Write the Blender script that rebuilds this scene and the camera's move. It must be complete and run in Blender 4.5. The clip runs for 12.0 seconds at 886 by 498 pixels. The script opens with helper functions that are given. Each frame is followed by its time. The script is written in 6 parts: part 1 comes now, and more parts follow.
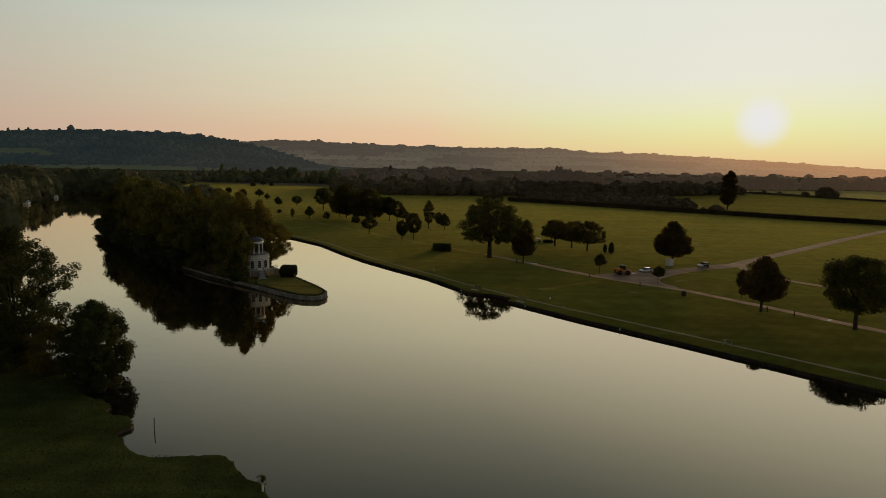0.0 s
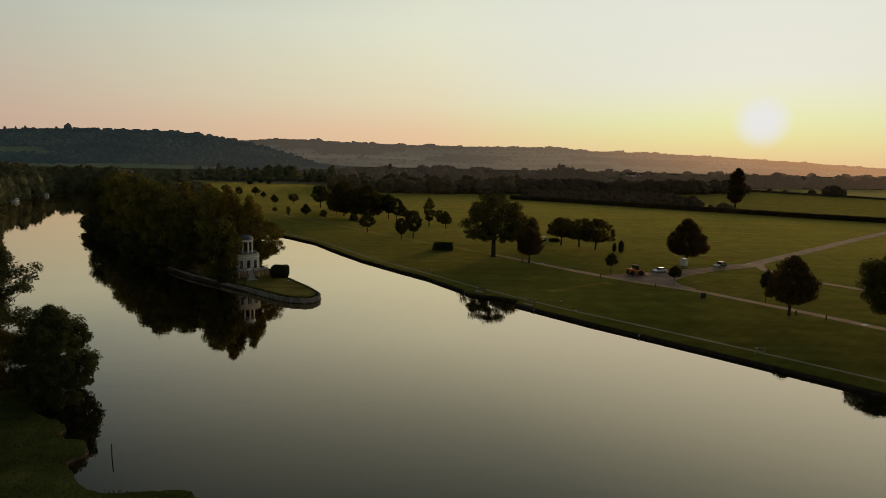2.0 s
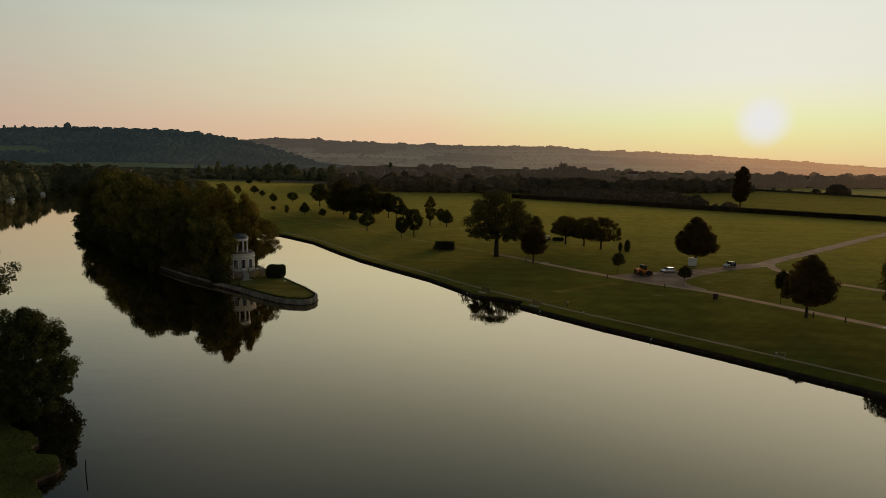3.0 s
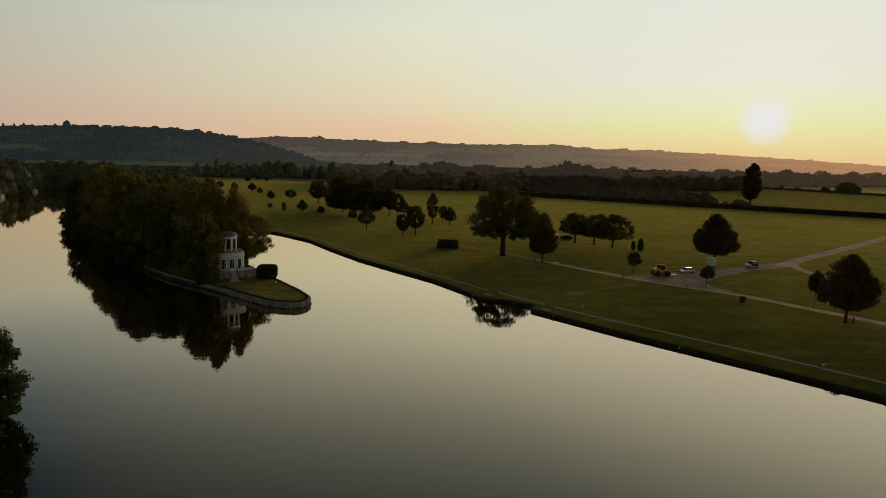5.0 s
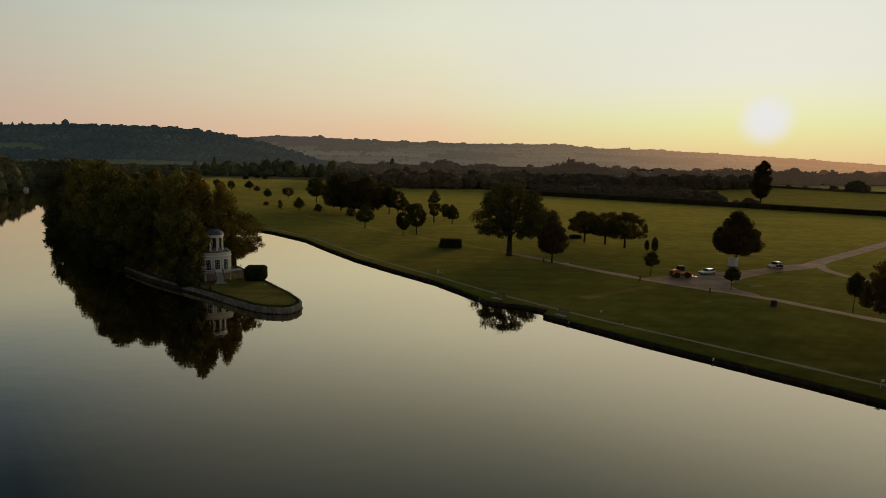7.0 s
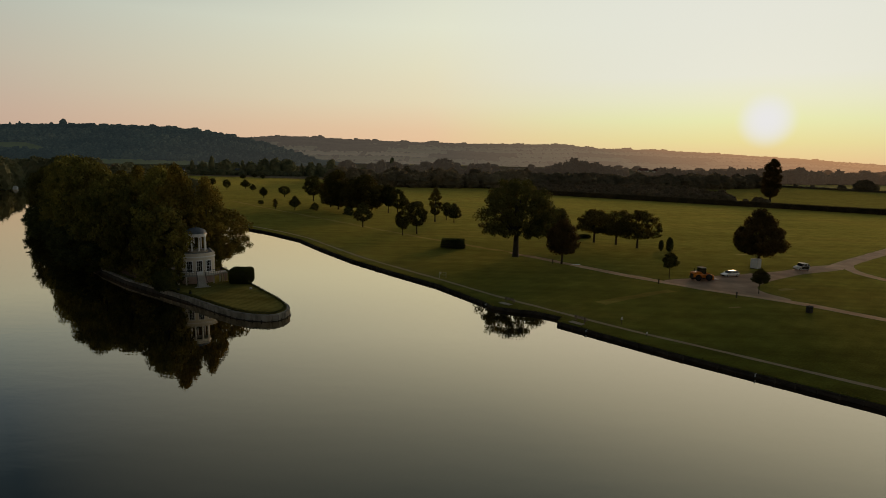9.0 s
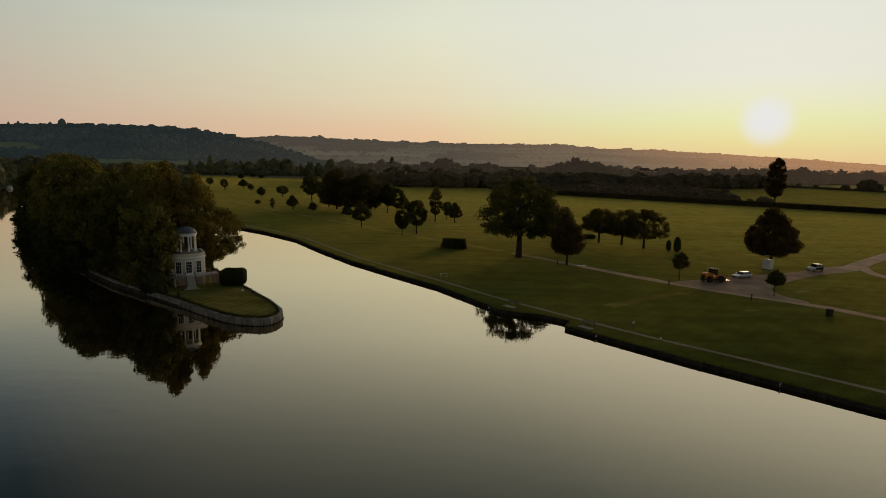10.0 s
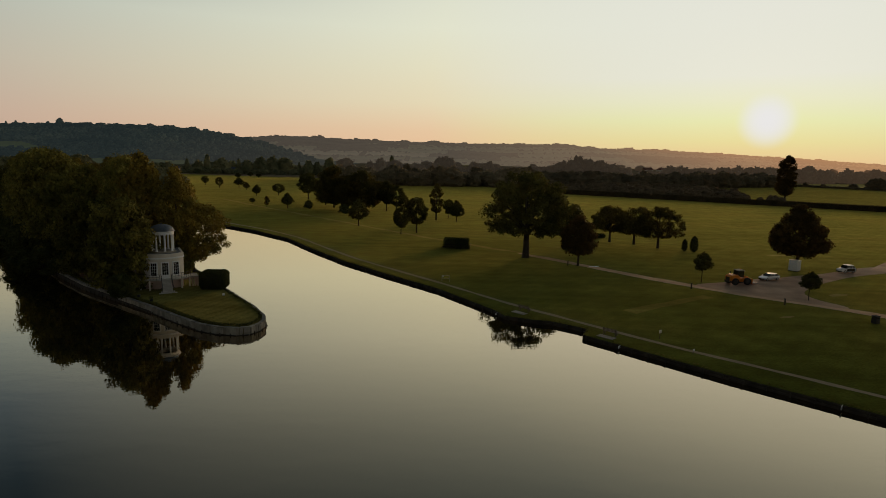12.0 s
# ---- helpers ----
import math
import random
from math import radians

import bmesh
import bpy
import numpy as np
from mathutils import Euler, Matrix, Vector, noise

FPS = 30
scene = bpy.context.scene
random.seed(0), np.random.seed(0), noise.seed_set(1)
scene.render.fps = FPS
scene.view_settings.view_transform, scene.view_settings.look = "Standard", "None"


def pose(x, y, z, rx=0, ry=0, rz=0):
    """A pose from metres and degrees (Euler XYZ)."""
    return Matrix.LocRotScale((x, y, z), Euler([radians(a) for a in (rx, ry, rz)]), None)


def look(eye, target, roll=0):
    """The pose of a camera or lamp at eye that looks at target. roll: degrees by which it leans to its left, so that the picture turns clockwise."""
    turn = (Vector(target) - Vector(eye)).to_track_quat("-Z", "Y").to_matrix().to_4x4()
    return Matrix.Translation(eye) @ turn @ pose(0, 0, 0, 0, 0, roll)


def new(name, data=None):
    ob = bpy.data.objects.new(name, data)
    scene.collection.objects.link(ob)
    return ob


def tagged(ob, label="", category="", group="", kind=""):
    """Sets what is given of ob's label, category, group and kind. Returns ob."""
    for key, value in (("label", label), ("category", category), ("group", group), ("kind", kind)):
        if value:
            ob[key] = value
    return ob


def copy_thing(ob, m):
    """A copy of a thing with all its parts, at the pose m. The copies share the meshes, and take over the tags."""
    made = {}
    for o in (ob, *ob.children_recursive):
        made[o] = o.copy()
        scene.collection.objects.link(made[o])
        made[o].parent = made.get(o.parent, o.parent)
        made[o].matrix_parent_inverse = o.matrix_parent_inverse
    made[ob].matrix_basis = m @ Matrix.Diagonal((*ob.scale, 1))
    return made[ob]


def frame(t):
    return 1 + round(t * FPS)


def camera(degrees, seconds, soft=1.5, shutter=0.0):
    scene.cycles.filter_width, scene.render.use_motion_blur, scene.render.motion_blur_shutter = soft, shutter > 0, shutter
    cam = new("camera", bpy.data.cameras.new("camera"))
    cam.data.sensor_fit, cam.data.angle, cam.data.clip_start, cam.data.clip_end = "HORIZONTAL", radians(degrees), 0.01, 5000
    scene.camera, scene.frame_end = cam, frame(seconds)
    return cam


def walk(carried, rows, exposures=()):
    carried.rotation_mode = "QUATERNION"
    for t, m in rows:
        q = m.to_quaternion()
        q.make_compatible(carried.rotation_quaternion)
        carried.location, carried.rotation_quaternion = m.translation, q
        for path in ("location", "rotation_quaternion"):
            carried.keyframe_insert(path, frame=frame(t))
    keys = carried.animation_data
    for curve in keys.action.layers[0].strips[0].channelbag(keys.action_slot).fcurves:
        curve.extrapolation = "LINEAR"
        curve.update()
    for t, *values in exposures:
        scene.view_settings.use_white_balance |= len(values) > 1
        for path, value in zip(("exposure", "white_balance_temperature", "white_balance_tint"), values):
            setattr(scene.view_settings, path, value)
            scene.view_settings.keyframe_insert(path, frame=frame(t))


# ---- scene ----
cam = camera(73.9, 12.0, soft=0.7)
# seconds, eye, heading to the left and pitch in degrees; the horizon leans 1.2 degrees all along
PATH = [
    (0.0, 0.79, 3.61, 37.36, 0.44, -8.91), (0.5, 0.64, 6.30, 36.88, 0.41, -8.91), (1.0, 0.49, 9.00, 36.41, 0.41, -8.92),
    (1.5, 0.33, 11.71, 35.94, 0.41, -8.94), (2.0, 0.17, 14.43, 35.47, 0.43, -8.96), (2.5, 0.00, 17.16, 35.00, 0.46, -8.99),
    (3.0, -0.17, 19.90, 34.53, 0.49, -9.01), (5.0, -0.85, 30.88, 32.68, 0.63, -9.10), (5.5, -1.02, 33.62, 32.23, 0.66, -9.12),
    (6.0, -1.19, 36.36, 31.77, 0.68, -9.12), (6.5, -1.36, 39.10, 31.32, 0.71, -9.13), (7.0, -1.52, 41.84, 30.86, 0.72, -9.12),
    (9.0, -2.13, 52.69, 29.07, 0.75, -9.07), (9.5, -2.27, 55.37, 28.62, 0.75, -9.05), (10.0, -2.41, 58.04, 28.17, 0.75, -9.03),
    (10.5, -2.53, 60.70, 27.73, 0.75, -9.01), (11.0, -2.65, 63.34, 27.29, 0.76, -9.00), (11.5, -2.75, 65.96, 26.84, 0.77, -9.00),
    (12.0, -2.85, 68.56, 26.40, 0.79, -9.01),
]


def aim(x, y, z, yaw, pitch):
    way = Euler((radians(90 + pitch), 0, radians(yaw))).to_matrix() @ Vector((0, 0, -1))
    return look((x, y, z), Vector((x, y, z)) + 10 * way, 1.2)


walk(cam, [(t, aim(x, y, z, yaw, pitch)) for t, x, y, z, yaw, pitch in PATH])

# ---------------------------------------------------------------- sky and sun
SUN_AZIMUTH, SUN_HEIGHT = 27.3, 3.45
sun_way = Vector((math.sin(radians(SUN_AZIMUTH)) * math.cos(radians(SUN_HEIGHT)), math.cos(radians(SUN_AZIMUTH)) * math.cos(radians(SUN_HEIGHT)), math.sin(radians(SUN_HEIGHT))))


def ramp(nodes, stops, interpolation="LINEAR"):
    r = nodes.new("ShaderNodeValToRGB")
    r.color_ramp.interpolation = interpolation
    while len(r.color_ramp.elements) < len(stops):
        r.color_ramp.elements.new(0.5)
    for e, (p, c) in zip(r.color_ramp.elements, stops):
        e.position, e.color = p, (*c, 1)
    return r


def shade(r, g, b):
    """A colour given as it shows on a screen, made linear."""
    return tuple(((c / 255 + 0.055) / 1.055) ** 2.4 for c in (r, g, b))


# the hazy dawn sky, by the sine of the height above the horizon: far from the sun, at thirty degrees from it, and above it
SKY_AWAY = [(0.0, (195, 165, 145)), (0.05, (195, 171, 152)), (0.12, (189, 180, 163)), (0.20, (179, 184, 173)), (0.26, (138, 152, 156)), (0.34, (90, 106, 120)), (0.43, (52, 68, 82)), (0.53, (36, 48, 61)), (0.72, (50, 61, 72)), (1.0, (84, 94, 102))]
SKY_BESIDE = [(0.0, (229, 188, 149)), (0.04, (229, 197, 160)), (0.085, (227, 214, 180)), (0.14, (226, 221, 192)), (0.20, (225, 226, 204)), (0.30, (216, 219, 204)), (0.42, (178, 184, 176)), (0.53, (139, 150, 149)), (1.0, (88, 98, 104))]
SKY_SUNWARD = [(0.0, (231, 198, 145)), (0.03, (226, 217, 156)), (0.06, (223, 228, 176)), (0.09, (225, 228, 198)), (0.125, (225, 227, 214)), (0.28, (225, 226, 218)), (0.40, (216, 218, 204)), (0.53, (186, 192, 180)), (1.0, (92, 102, 106))]
# brightness of the sky from opposite the sun round to sixty degrees from it
TURN_AWAY = [(0.0, (0.60,) * 3), (0.35, (0.62,) * 3), (0.70, (1.0,) * 3)]
SKY_GAIN = 0.0015


def build_world():
    w = bpy.data.worlds.new("dawn_sky")
    scene.world = w
    w.use_nodes = True
    n, l = w.node_tree.nodes, w.node_tree.links
    n.clear()
    out, bg = n.new("ShaderNodeOutputWorld"), n.new("ShaderNodeBackground")
    sky = n.new("ShaderNodeTexSky")
    sky.sky_type, sky.sun_disc = "NISHITA", False
    sky.sun_elevation, sky.sun_rotation = radians(SUN_HEIGHT), radians(SUN_AZIMUTH)
    sky.air_density, sky.dust_density, sky.ozone_density = 1.0, 3.0, 1.0
    gain = n.new("ShaderNodeVectorMath")
    gain.operation = "SCALE"
    gain.inputs["Scale"].default_value = SKY_GAIN
    l.new(sky.outputs[0], gain.inputs[0])
    # morning haze: a bright veil, warm low down, that changes with the angle from the sun
    co, sep = n.new("ShaderNodeTexCoord"), n.new("ShaderNodeSeparateXYZ")
    l.new(co.outputs["Generated"], sep.inputs[0])
    dot = n.new("ShaderNodeVectorMath")
    dot.operation, dot.inputs[1].default_value = "DOT_PRODUCT", sun_way
    l.new(co.outputs["Generated"], dot.inputs[0])
    half = n.new("ShaderNodeMath")
    half.operation, half.inputs[1].default_value, half.inputs[2].default_value = "MULTIPLY_ADD", 0.5, 0.5
    l.new(dot.outputs["Value"], half.inputs[0])
    veils = []
    for stops in (SKY_AWAY, SKY_BESIDE, SKY_SUNWARD):
        r = ramp(n, [(z, shade(*c)) for z, c in stops])
        l.new(sep.outputs["Z"], r.inputs[0])
        veils.append(r.outputs[0])
    last = veils[0]
    for other, a, b, source in ((veils[1], 0.70, 0.935, half.outputs[0]), (veils[2], 0.935, 1.0, half.outputs[0]), (None, 0.9990, 1.00012, dot.outputs["Value"])):
        share, blend = n.new("ShaderNodeMapRange"), n.new("ShaderNodeMix")
        share.inputs["From Min"].default_value, share.inputs["From Max"].default_value = a, b
        blend.data_type = "RGBA"
        l.new(source, share.inputs["Value"]), l.new(share.outputs[0], blend.inputs["Factor"]), l.new(last, blend.inputs["A"])
        if other:
            l.new(other, blend.inputs["B"])
        else:
            # the sun's own disc, spread by the haze
            share.interpolation_type = "SMOOTHSTEP"
            blend.inputs["B"].default_value = (*shade(224, 227, 231), 1)
        last = blend.outputs["Result"]
    turn, dim, total = ramp(n, TURN_AWAY, "EASE"), n.new("ShaderNodeVectorMath"), n.new("ShaderNodeVectorMath")
    dim.operation, total.operation = "MULTIPLY", "ADD"
    l.new(half.outputs[0], turn.inputs[0])
    l.new(last, dim.inputs[0]), l.new(turn.outputs[0], dim.inputs[1])
    l.new(gain.outputs[0], total.inputs[0]), l.new(dim.outputs[0], total.inputs[1])
    l.new(total.outputs[0], bg.inputs[0])
    l.new(bg.outputs[0], out.inputs[0])


build_world()
lamp = bpy.data.lights.new("sun", "SUN")
lamp.energy, lamp.angle, lamp.color = 1.0, radians(18.0), (1.0, 0.60, 0.32)
sun = new("sun", lamp)
sun.matrix_world = look((0, 0, 60), Vector((0, 0, 60)) - sun_way)

# ---------------------------------------------------------------- materials
def material(name, colours, scale=1.0, rough=0.7, bump=0.0, bump_scale=20.0, metal=0.0, island=0.0, per_object=0.0, fine=0.0, spec=0.3, through_light=0.0, haze_glow=None):
    """Colours spread by noise at two scales; island and per_object vary the value piece by piece."""
    m = bpy.data.materials.new(name)
    m.use_nodes = True
    n, l = m.node_tree.nodes, m.node_tree.links
    p = n["Principled BSDF"]
    p.inputs["Roughness"].default_value, p.inputs["Metallic"].default_value = rough, metal
    p.inputs["Specular IOR Level"].default_value = spec
    geo = n.new("ShaderNodeNewGeometry")
    tex = n.new("ShaderNodeTexNoise")
    tex.inputs["Scale"].default_value, tex.inputs["Detail"].default_value = scale, 5.0
    l.new(geo.outputs["Position"], tex.inputs["Vector"])
    k = len(colours) - 1
    r = ramp(n, [(0.3 + 0.4 * i / max(k, 1), c) for i, c in enumerate(colours)])
    l.new(tex.outputs["Fac"], r.inputs[0])
    last = r.outputs[0]

    def vary(source, amount):
        nonlocal last
        mr = n.new("ShaderNodeMapRange")
        mr.inputs["To Min"].default_value, mr.inputs["To Max"].default_value = 1 - amount, 1 + amount
        l.new(source, mr.inputs["Value"])
        mul = n.new("ShaderNodeVectorMath")
        mul.operation = "SCALE"
        l.new(last, mul.inputs[0]), l.new(mr.outputs[0], mul.inputs["Scale"])
        last = mul.outputs[0]

    if fine:
        t2 = n.new("ShaderNodeTexNoise")
        t2.inputs["Scale"].default_value, t2.inputs["Detail"].default_value = scale * 23, 4.0
        l.new(geo.outputs["Position"], t2.inputs["Vector"])
        vary(t2.outputs["Fac"], fine)
    if island:
        vary(geo.outputs["Random Per Island"], island)
    if per_object:
        vary(n.new("ShaderNodeObjectInfo").outputs["Random"], per_object)
    l.new(last, p.inputs["Base Color"])
    if bump:
        t3 = n.new("ShaderNodeTexNoise")
        t3.inputs["Scale"].default_value, t3.inputs["Detail"].default_value = bump_scale, 4.0
        l.new(geo.outputs["Position"], t3.inputs["Vector"])
        b = n.new("ShaderNodeBump")
        b.inputs["Strength"].default_value, b.inputs["Distance"].default_value = bump, 0.05
        l.new(t3.outputs["Fac"], b.inputs["Height"]), l.new(b.outputs[0], p.inputs["Normal"])
    # emission imitates lit haze, its colour changing with x
    if haze_glow:
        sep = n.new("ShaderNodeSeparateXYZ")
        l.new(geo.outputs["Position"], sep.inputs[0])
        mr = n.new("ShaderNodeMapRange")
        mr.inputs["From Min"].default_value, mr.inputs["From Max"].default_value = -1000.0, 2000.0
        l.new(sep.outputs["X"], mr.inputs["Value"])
        glow = ramp(n, haze_glow)
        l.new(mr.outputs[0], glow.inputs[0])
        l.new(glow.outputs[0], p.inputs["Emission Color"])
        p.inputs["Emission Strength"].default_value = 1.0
    if through_light:
        tr, mix = n.new("ShaderNodeBsdfTranslucent"), n.new("ShaderNodeMixShader")
        mix.inputs[0].default_value = through_light
        l.new(last, tr.inputs[0])
        l.new(p.outputs[0], mix.inputs[1]), l.new(tr.outputs[0], mix.inputs[2])
        l.new(mix.outputs[0], n["Material Output"].inputs[0])
    return m


def foliage(name, dark, light, island=0.30, through_light=0.36, haze_glow=None, scale=0.16, per_object=0.22):
    mid = tuple((a + b) / 2 for a, b in zip(dark, light))
    return material(name, [dark, mid, light], scale=scale, rough=0.75, island=island, per_object=per_object, spec=0.06, through_light=through_light, haze_glow=haze_glow)


GREEN = foliage("broadleaf_green", (0.066, 0.066, 0.016), (0.165, 0.142, 0.034), 0.24, 0.42)
OLIVE = foliage("olive_green_leaves", (0.085, 0.072, 0.015), (0.195, 0.145, 0.031), 0.24, 0.42)
ISLE_GREEN = foliage("island_green_leaves", (0.090, 0.092, 0.019), (0.290, 0.240, 0.048), 0.30, 0.18, scale=0.20, per_object=0.42)
ISLE_OLIVE = foliage("island_olive_leaves", (0.128, 0.104, 0.018), (0.360, 0.250, 0.042), 0.30, 0.22, scale=0.20, per_object=0.35)
RUSSET = foliage("russet_leaves", (0.078, 0.052, 0.015), (0.155, 0.096, 0.028), 0.22, 0.42)
DARK = foliage("dark_green_leaves", (0.048, 0.056, 0.017), (0.130, 0.132, 0.038), scale=0.3)
BARK = material("bark", [(0.035, 0.027, 0.018), (0.075, 0.058, 0.040)], 1.2, 0.9, 0.6, 9.0, fine=0.3)
PAINT = material("cream_stucco", [(0.66, 0.60, 0.49), (0.77, 0.71, 0.60)], 0.6, 0.75, 0.15, 14.0, fine=0.06)
PINK = material("pale_pink_stucco", [(0.50, 0.36, 0.29), (0.60, 0.45, 0.37)], 0.7, 0.8, 0.2, 12.0, fine=0.1)
WHITE = material("white_gloss_paint", [(0.80, 0.79, 0.76), (0.86, 0.85, 0.82)], 1.5, 0.4, fine=0.04)
LEAD = material("weathered_lead", [(0.085, 0.095, 0.105), (0.15, 0.16, 0.17)], 1.4, 0.55, 0.2, 7.0, metal=0.2, fine=0.15)
IRON = material("black_iron", [(0.018, 0.018, 0.020), (0.035, 0.034, 0.033)], 3.0, 0.5)
TIMBER = material("wet_dark_timber", [(0.026, 0.021, 0.015), (0.066, 0.052, 0.036)], 0.8, 0.8, 0.5, 8.0, fine=0.3, per_object=0.25)
PLANK = material("weathered_planks", [(0.13, 0.095, 0.065), (0.22, 0.17, 0.12)], 0.9, 0.8, 0.3, 10.0, fine=0.25, per_object=0.2)
STONE = material("pale_limestone", [(0.17, 0.155, 0.12), (0.40, 0.36, 0.285)], 0.5, 0.85, 0.4, 6.0, fine=0.25, per_object=0.22)
PALE_STONE = material("pale_scrubbed_stone", [(0.38, 0.355, 0.30), (0.50, 0.47, 0.41)], 0.6, 0.85, 0.3, 8.0, fine=0.15)
YARD = material("dark_trodden_gravel", [(0.27, 0.160, 0.095), (0.38, 0.235, 0.143), (0.50, 0.325, 0.205)], 0.22, 0.95, 0.3, 26.0, fine=0.25)
GRAVEL = material("pinkish_gravel", [(0.43, 0.255, 0.145), (0.54, 0.335, 0.198), (0.65, 0.415, 0.25)], 0.25, 0.95, 0.3, 30.0, fine=0.18)
CINDER = material("trodden_path", [(0.21, 0.17, 0.105), (0.28, 0.225, 0.14)], 0.3, 0.95, 0.3, 20.0, fine=0.2)
BANK_EARTH = material("damp_bank_earth", [(0.045, 0.034, 0.022), (0.105, 0.070, 0.044)], 0.9, 0.9, 0.6, 6.0, fine=0.3)
EARTH = material("bare_earth", [(0.10, 0.065, 0.045), (0.17, 0.11, 0.075)], 0.9, 0.95, 0.5, 12.0, fine=0.25)
RUBBER = material("tyre_rubber", [(0.015, 0.015, 0.015), (0.028, 0.027, 0.026)], 6.0, 0.85)
STEEL = material("silver_alloy", [(0.45, 0.45, 0.46), (0.58, 0.58, 0.58)], 5.0, 0.35, metal=0.9)
SILVER = material("silver_car_paint", [(0.44, 0.47, 0.50), (0.52, 0.55, 0.58)], 0.6, 0.28, metal=0.35, spec=0.5)
BLACKPAINT = material("black_car_paint", [(0.015, 0.016, 0.018), (0.024, 0.025, 0.027)], 0.6, 0.25, spec=0.5)
YELLOW = material("loader_yellow", [(0.60, 0.165, 0.010), (0.74, 0.245, 0.018)], 1.0, 0.5, fine=0.12)
LAMPLENS = material("headlamp_lens", [(0.5, 0.5, 0.48), (0.62, 0.62, 0.6)], 8.0, 0.15)
REDLENS = material("tail_lamp_lens", [(0.30, 0.02, 0.015), (0.4, 0.03, 0.02)], 8.0, 0.2)
REDTILE = material("red_clay_tiles", [(0.15, 0.065, 0.045), (0.24, 0.11, 0.075)], 0.4, 0.9, fine=0.2)
BRICKRED = material("red_brick", [(0.17, 0.09, 0.065), (0.26, 0.15, 0.11)], 0.7, 0.9, fine=0.2)


def glass_dark():
    m = bpy.data.materials.new("window_glass")
    m.use_nodes = True
    p = m.node_tree.nodes["Principled BSDF"]
    p.inputs["Base Color"].default_value = (0.012, 0.014, 0.016, 1)
    p.inputs["Roughness"].default_value, p.inputs["IOR"].default_value = 0.06, 1.5
    return m


GLASS = glass_dark()


def grass(name, stops, stripe=0.0, angle=0.0, width=6.0, sheen=0.52):
    """Turf: broad worn patches, clumps, blades and faint mowing lines."""
    m = bpy.data.materials.new(name)
    m.use_nodes = True
    n, l = m.node_tree.nodes, m.node_tree.links
    p = n["Principled BSDF"]
    p.inputs["Roughness"].default_value, p.inputs["Specular IOR Level"].default_value = 1.0, 0.0
    p.inputs["Sheen Weight"].default_value, p.inputs["Sheen Roughness"].default_value = sheen, 0.25
    tint = n.new("ShaderNodeRGB")
    tint.outputs[0].default_value = (0.590, 0.535, 0.128, 1)
    shimmer = tint.outputs[0]
    geo = n.new("ShaderNodeNewGeometry")
    big, mid, small = n.new("ShaderNodeTexNoise"), n.new("ShaderNodeTexNoise"), n.new("ShaderNodeTexNoise")
    for tex, s, d in ((big, 0.018, 4), (mid, 0.22, 5), (small, 3.2, 4)):
        tex.inputs["Scale"].default_value, tex.inputs["Detail"].default_value = s, d
        l.new(geo.outputs["Position"], tex.inputs["Vector"])
    r = ramp(n, stops)
    l.new(big.outputs["Fac"], r.inputs[0])
    last = r.outputs[0]
    # drawn-out streaks of wear, as vehicles and mowers leave them
    lay, streak = n.new("ShaderNodeMapping"), n.new("ShaderNodeTexNoise")
    lay.inputs["Rotation"].default_value, lay.inputs["Scale"].default_value = (0, 0, radians(48)), (0.022, 0.34, 0.34)
    streak.inputs["Scale"].default_value, streak.inputs["Detail"].default_value = 1.0, 6.0
    l.new(geo.outputs["Position"], lay.inputs["Vector"]), l.new(lay.outputs[0], streak.inputs["Vector"])
    sources = [(mid.outputs["Fac"], 0.45), (small.outputs["Fac"], 0.42), (streak.outputs["Fac"], 0.40)]
    if stripe:
        turn = n.new("ShaderNodeMapping")
        turn.inputs["Rotation"].default_value = (0, 0, radians(angle))
        l.new(geo.outputs["Position"], turn.inputs["Vector"])
        wave = n.new("ShaderNodeTexWave")
        wave.inputs["Scale"].default_value, wave.inputs["Distortion"].default_value = 0.314 / width, 1.6
        wave.inputs["Detail"].default_value = 3.0
        l.new(turn.outputs[0], wave.inputs["Vector"])
        sources.append((wave.outputs["Fac"], stripe))
    for source, amount in sources:
        mr, mul = n.new("ShaderNodeMapRange"), n.new("ShaderNodeVectorMath")
        mr.inputs["From Min"].default_value, mr.inputs["From Max"].default_value = 0.2, 0.8
        mr.inputs["To Min"].default_value, mr.inputs["To Max"].default_value = 1 - amount, 1 + amount
        mul.operation = "SCALE"
        l.new(source, mr.inputs["Value"]), l.new(last, mul.inputs[0]), l.new(mr.outputs[0], mul.inputs["Scale"])
        last = mul.outputs[0]
        # the blades' shimmer varies with the wear too, half as much
        half, mul2 = n.new("ShaderNodeMapRange"), n.new("ShaderNodeVectorMath")
        half.inputs["From Min"].default_value, half.inputs["From Max"].default_value = 0.2, 0.8
        half.inputs["To Min"].default_value, half.inputs["To Max"].default_value = 1 - 0.35 * amount, 1 + 0.35 * amount
        mul2.operation = "SCALE"
        l.new(source, half.inputs["Value"]), l.new(shimmer, mul2.inputs[0]), l.new(half.outputs[0], mul2.inputs["Scale"])
        shimmer = mul2.outputs[0]
    l.new(last, p.inputs["Base Color"]), l.new(shimmer, p.inputs["Sheen Tint"])
    b = n.new("ShaderNodeBump")
    b.inputs["Strength"].default_value, b.inputs["Distance"].default_value = 0.25, 0.10
    l.new(small.outputs["Fac"], b.inputs["Height"]), l.new(b.outputs[0], p.inputs["Normal"])
    return m


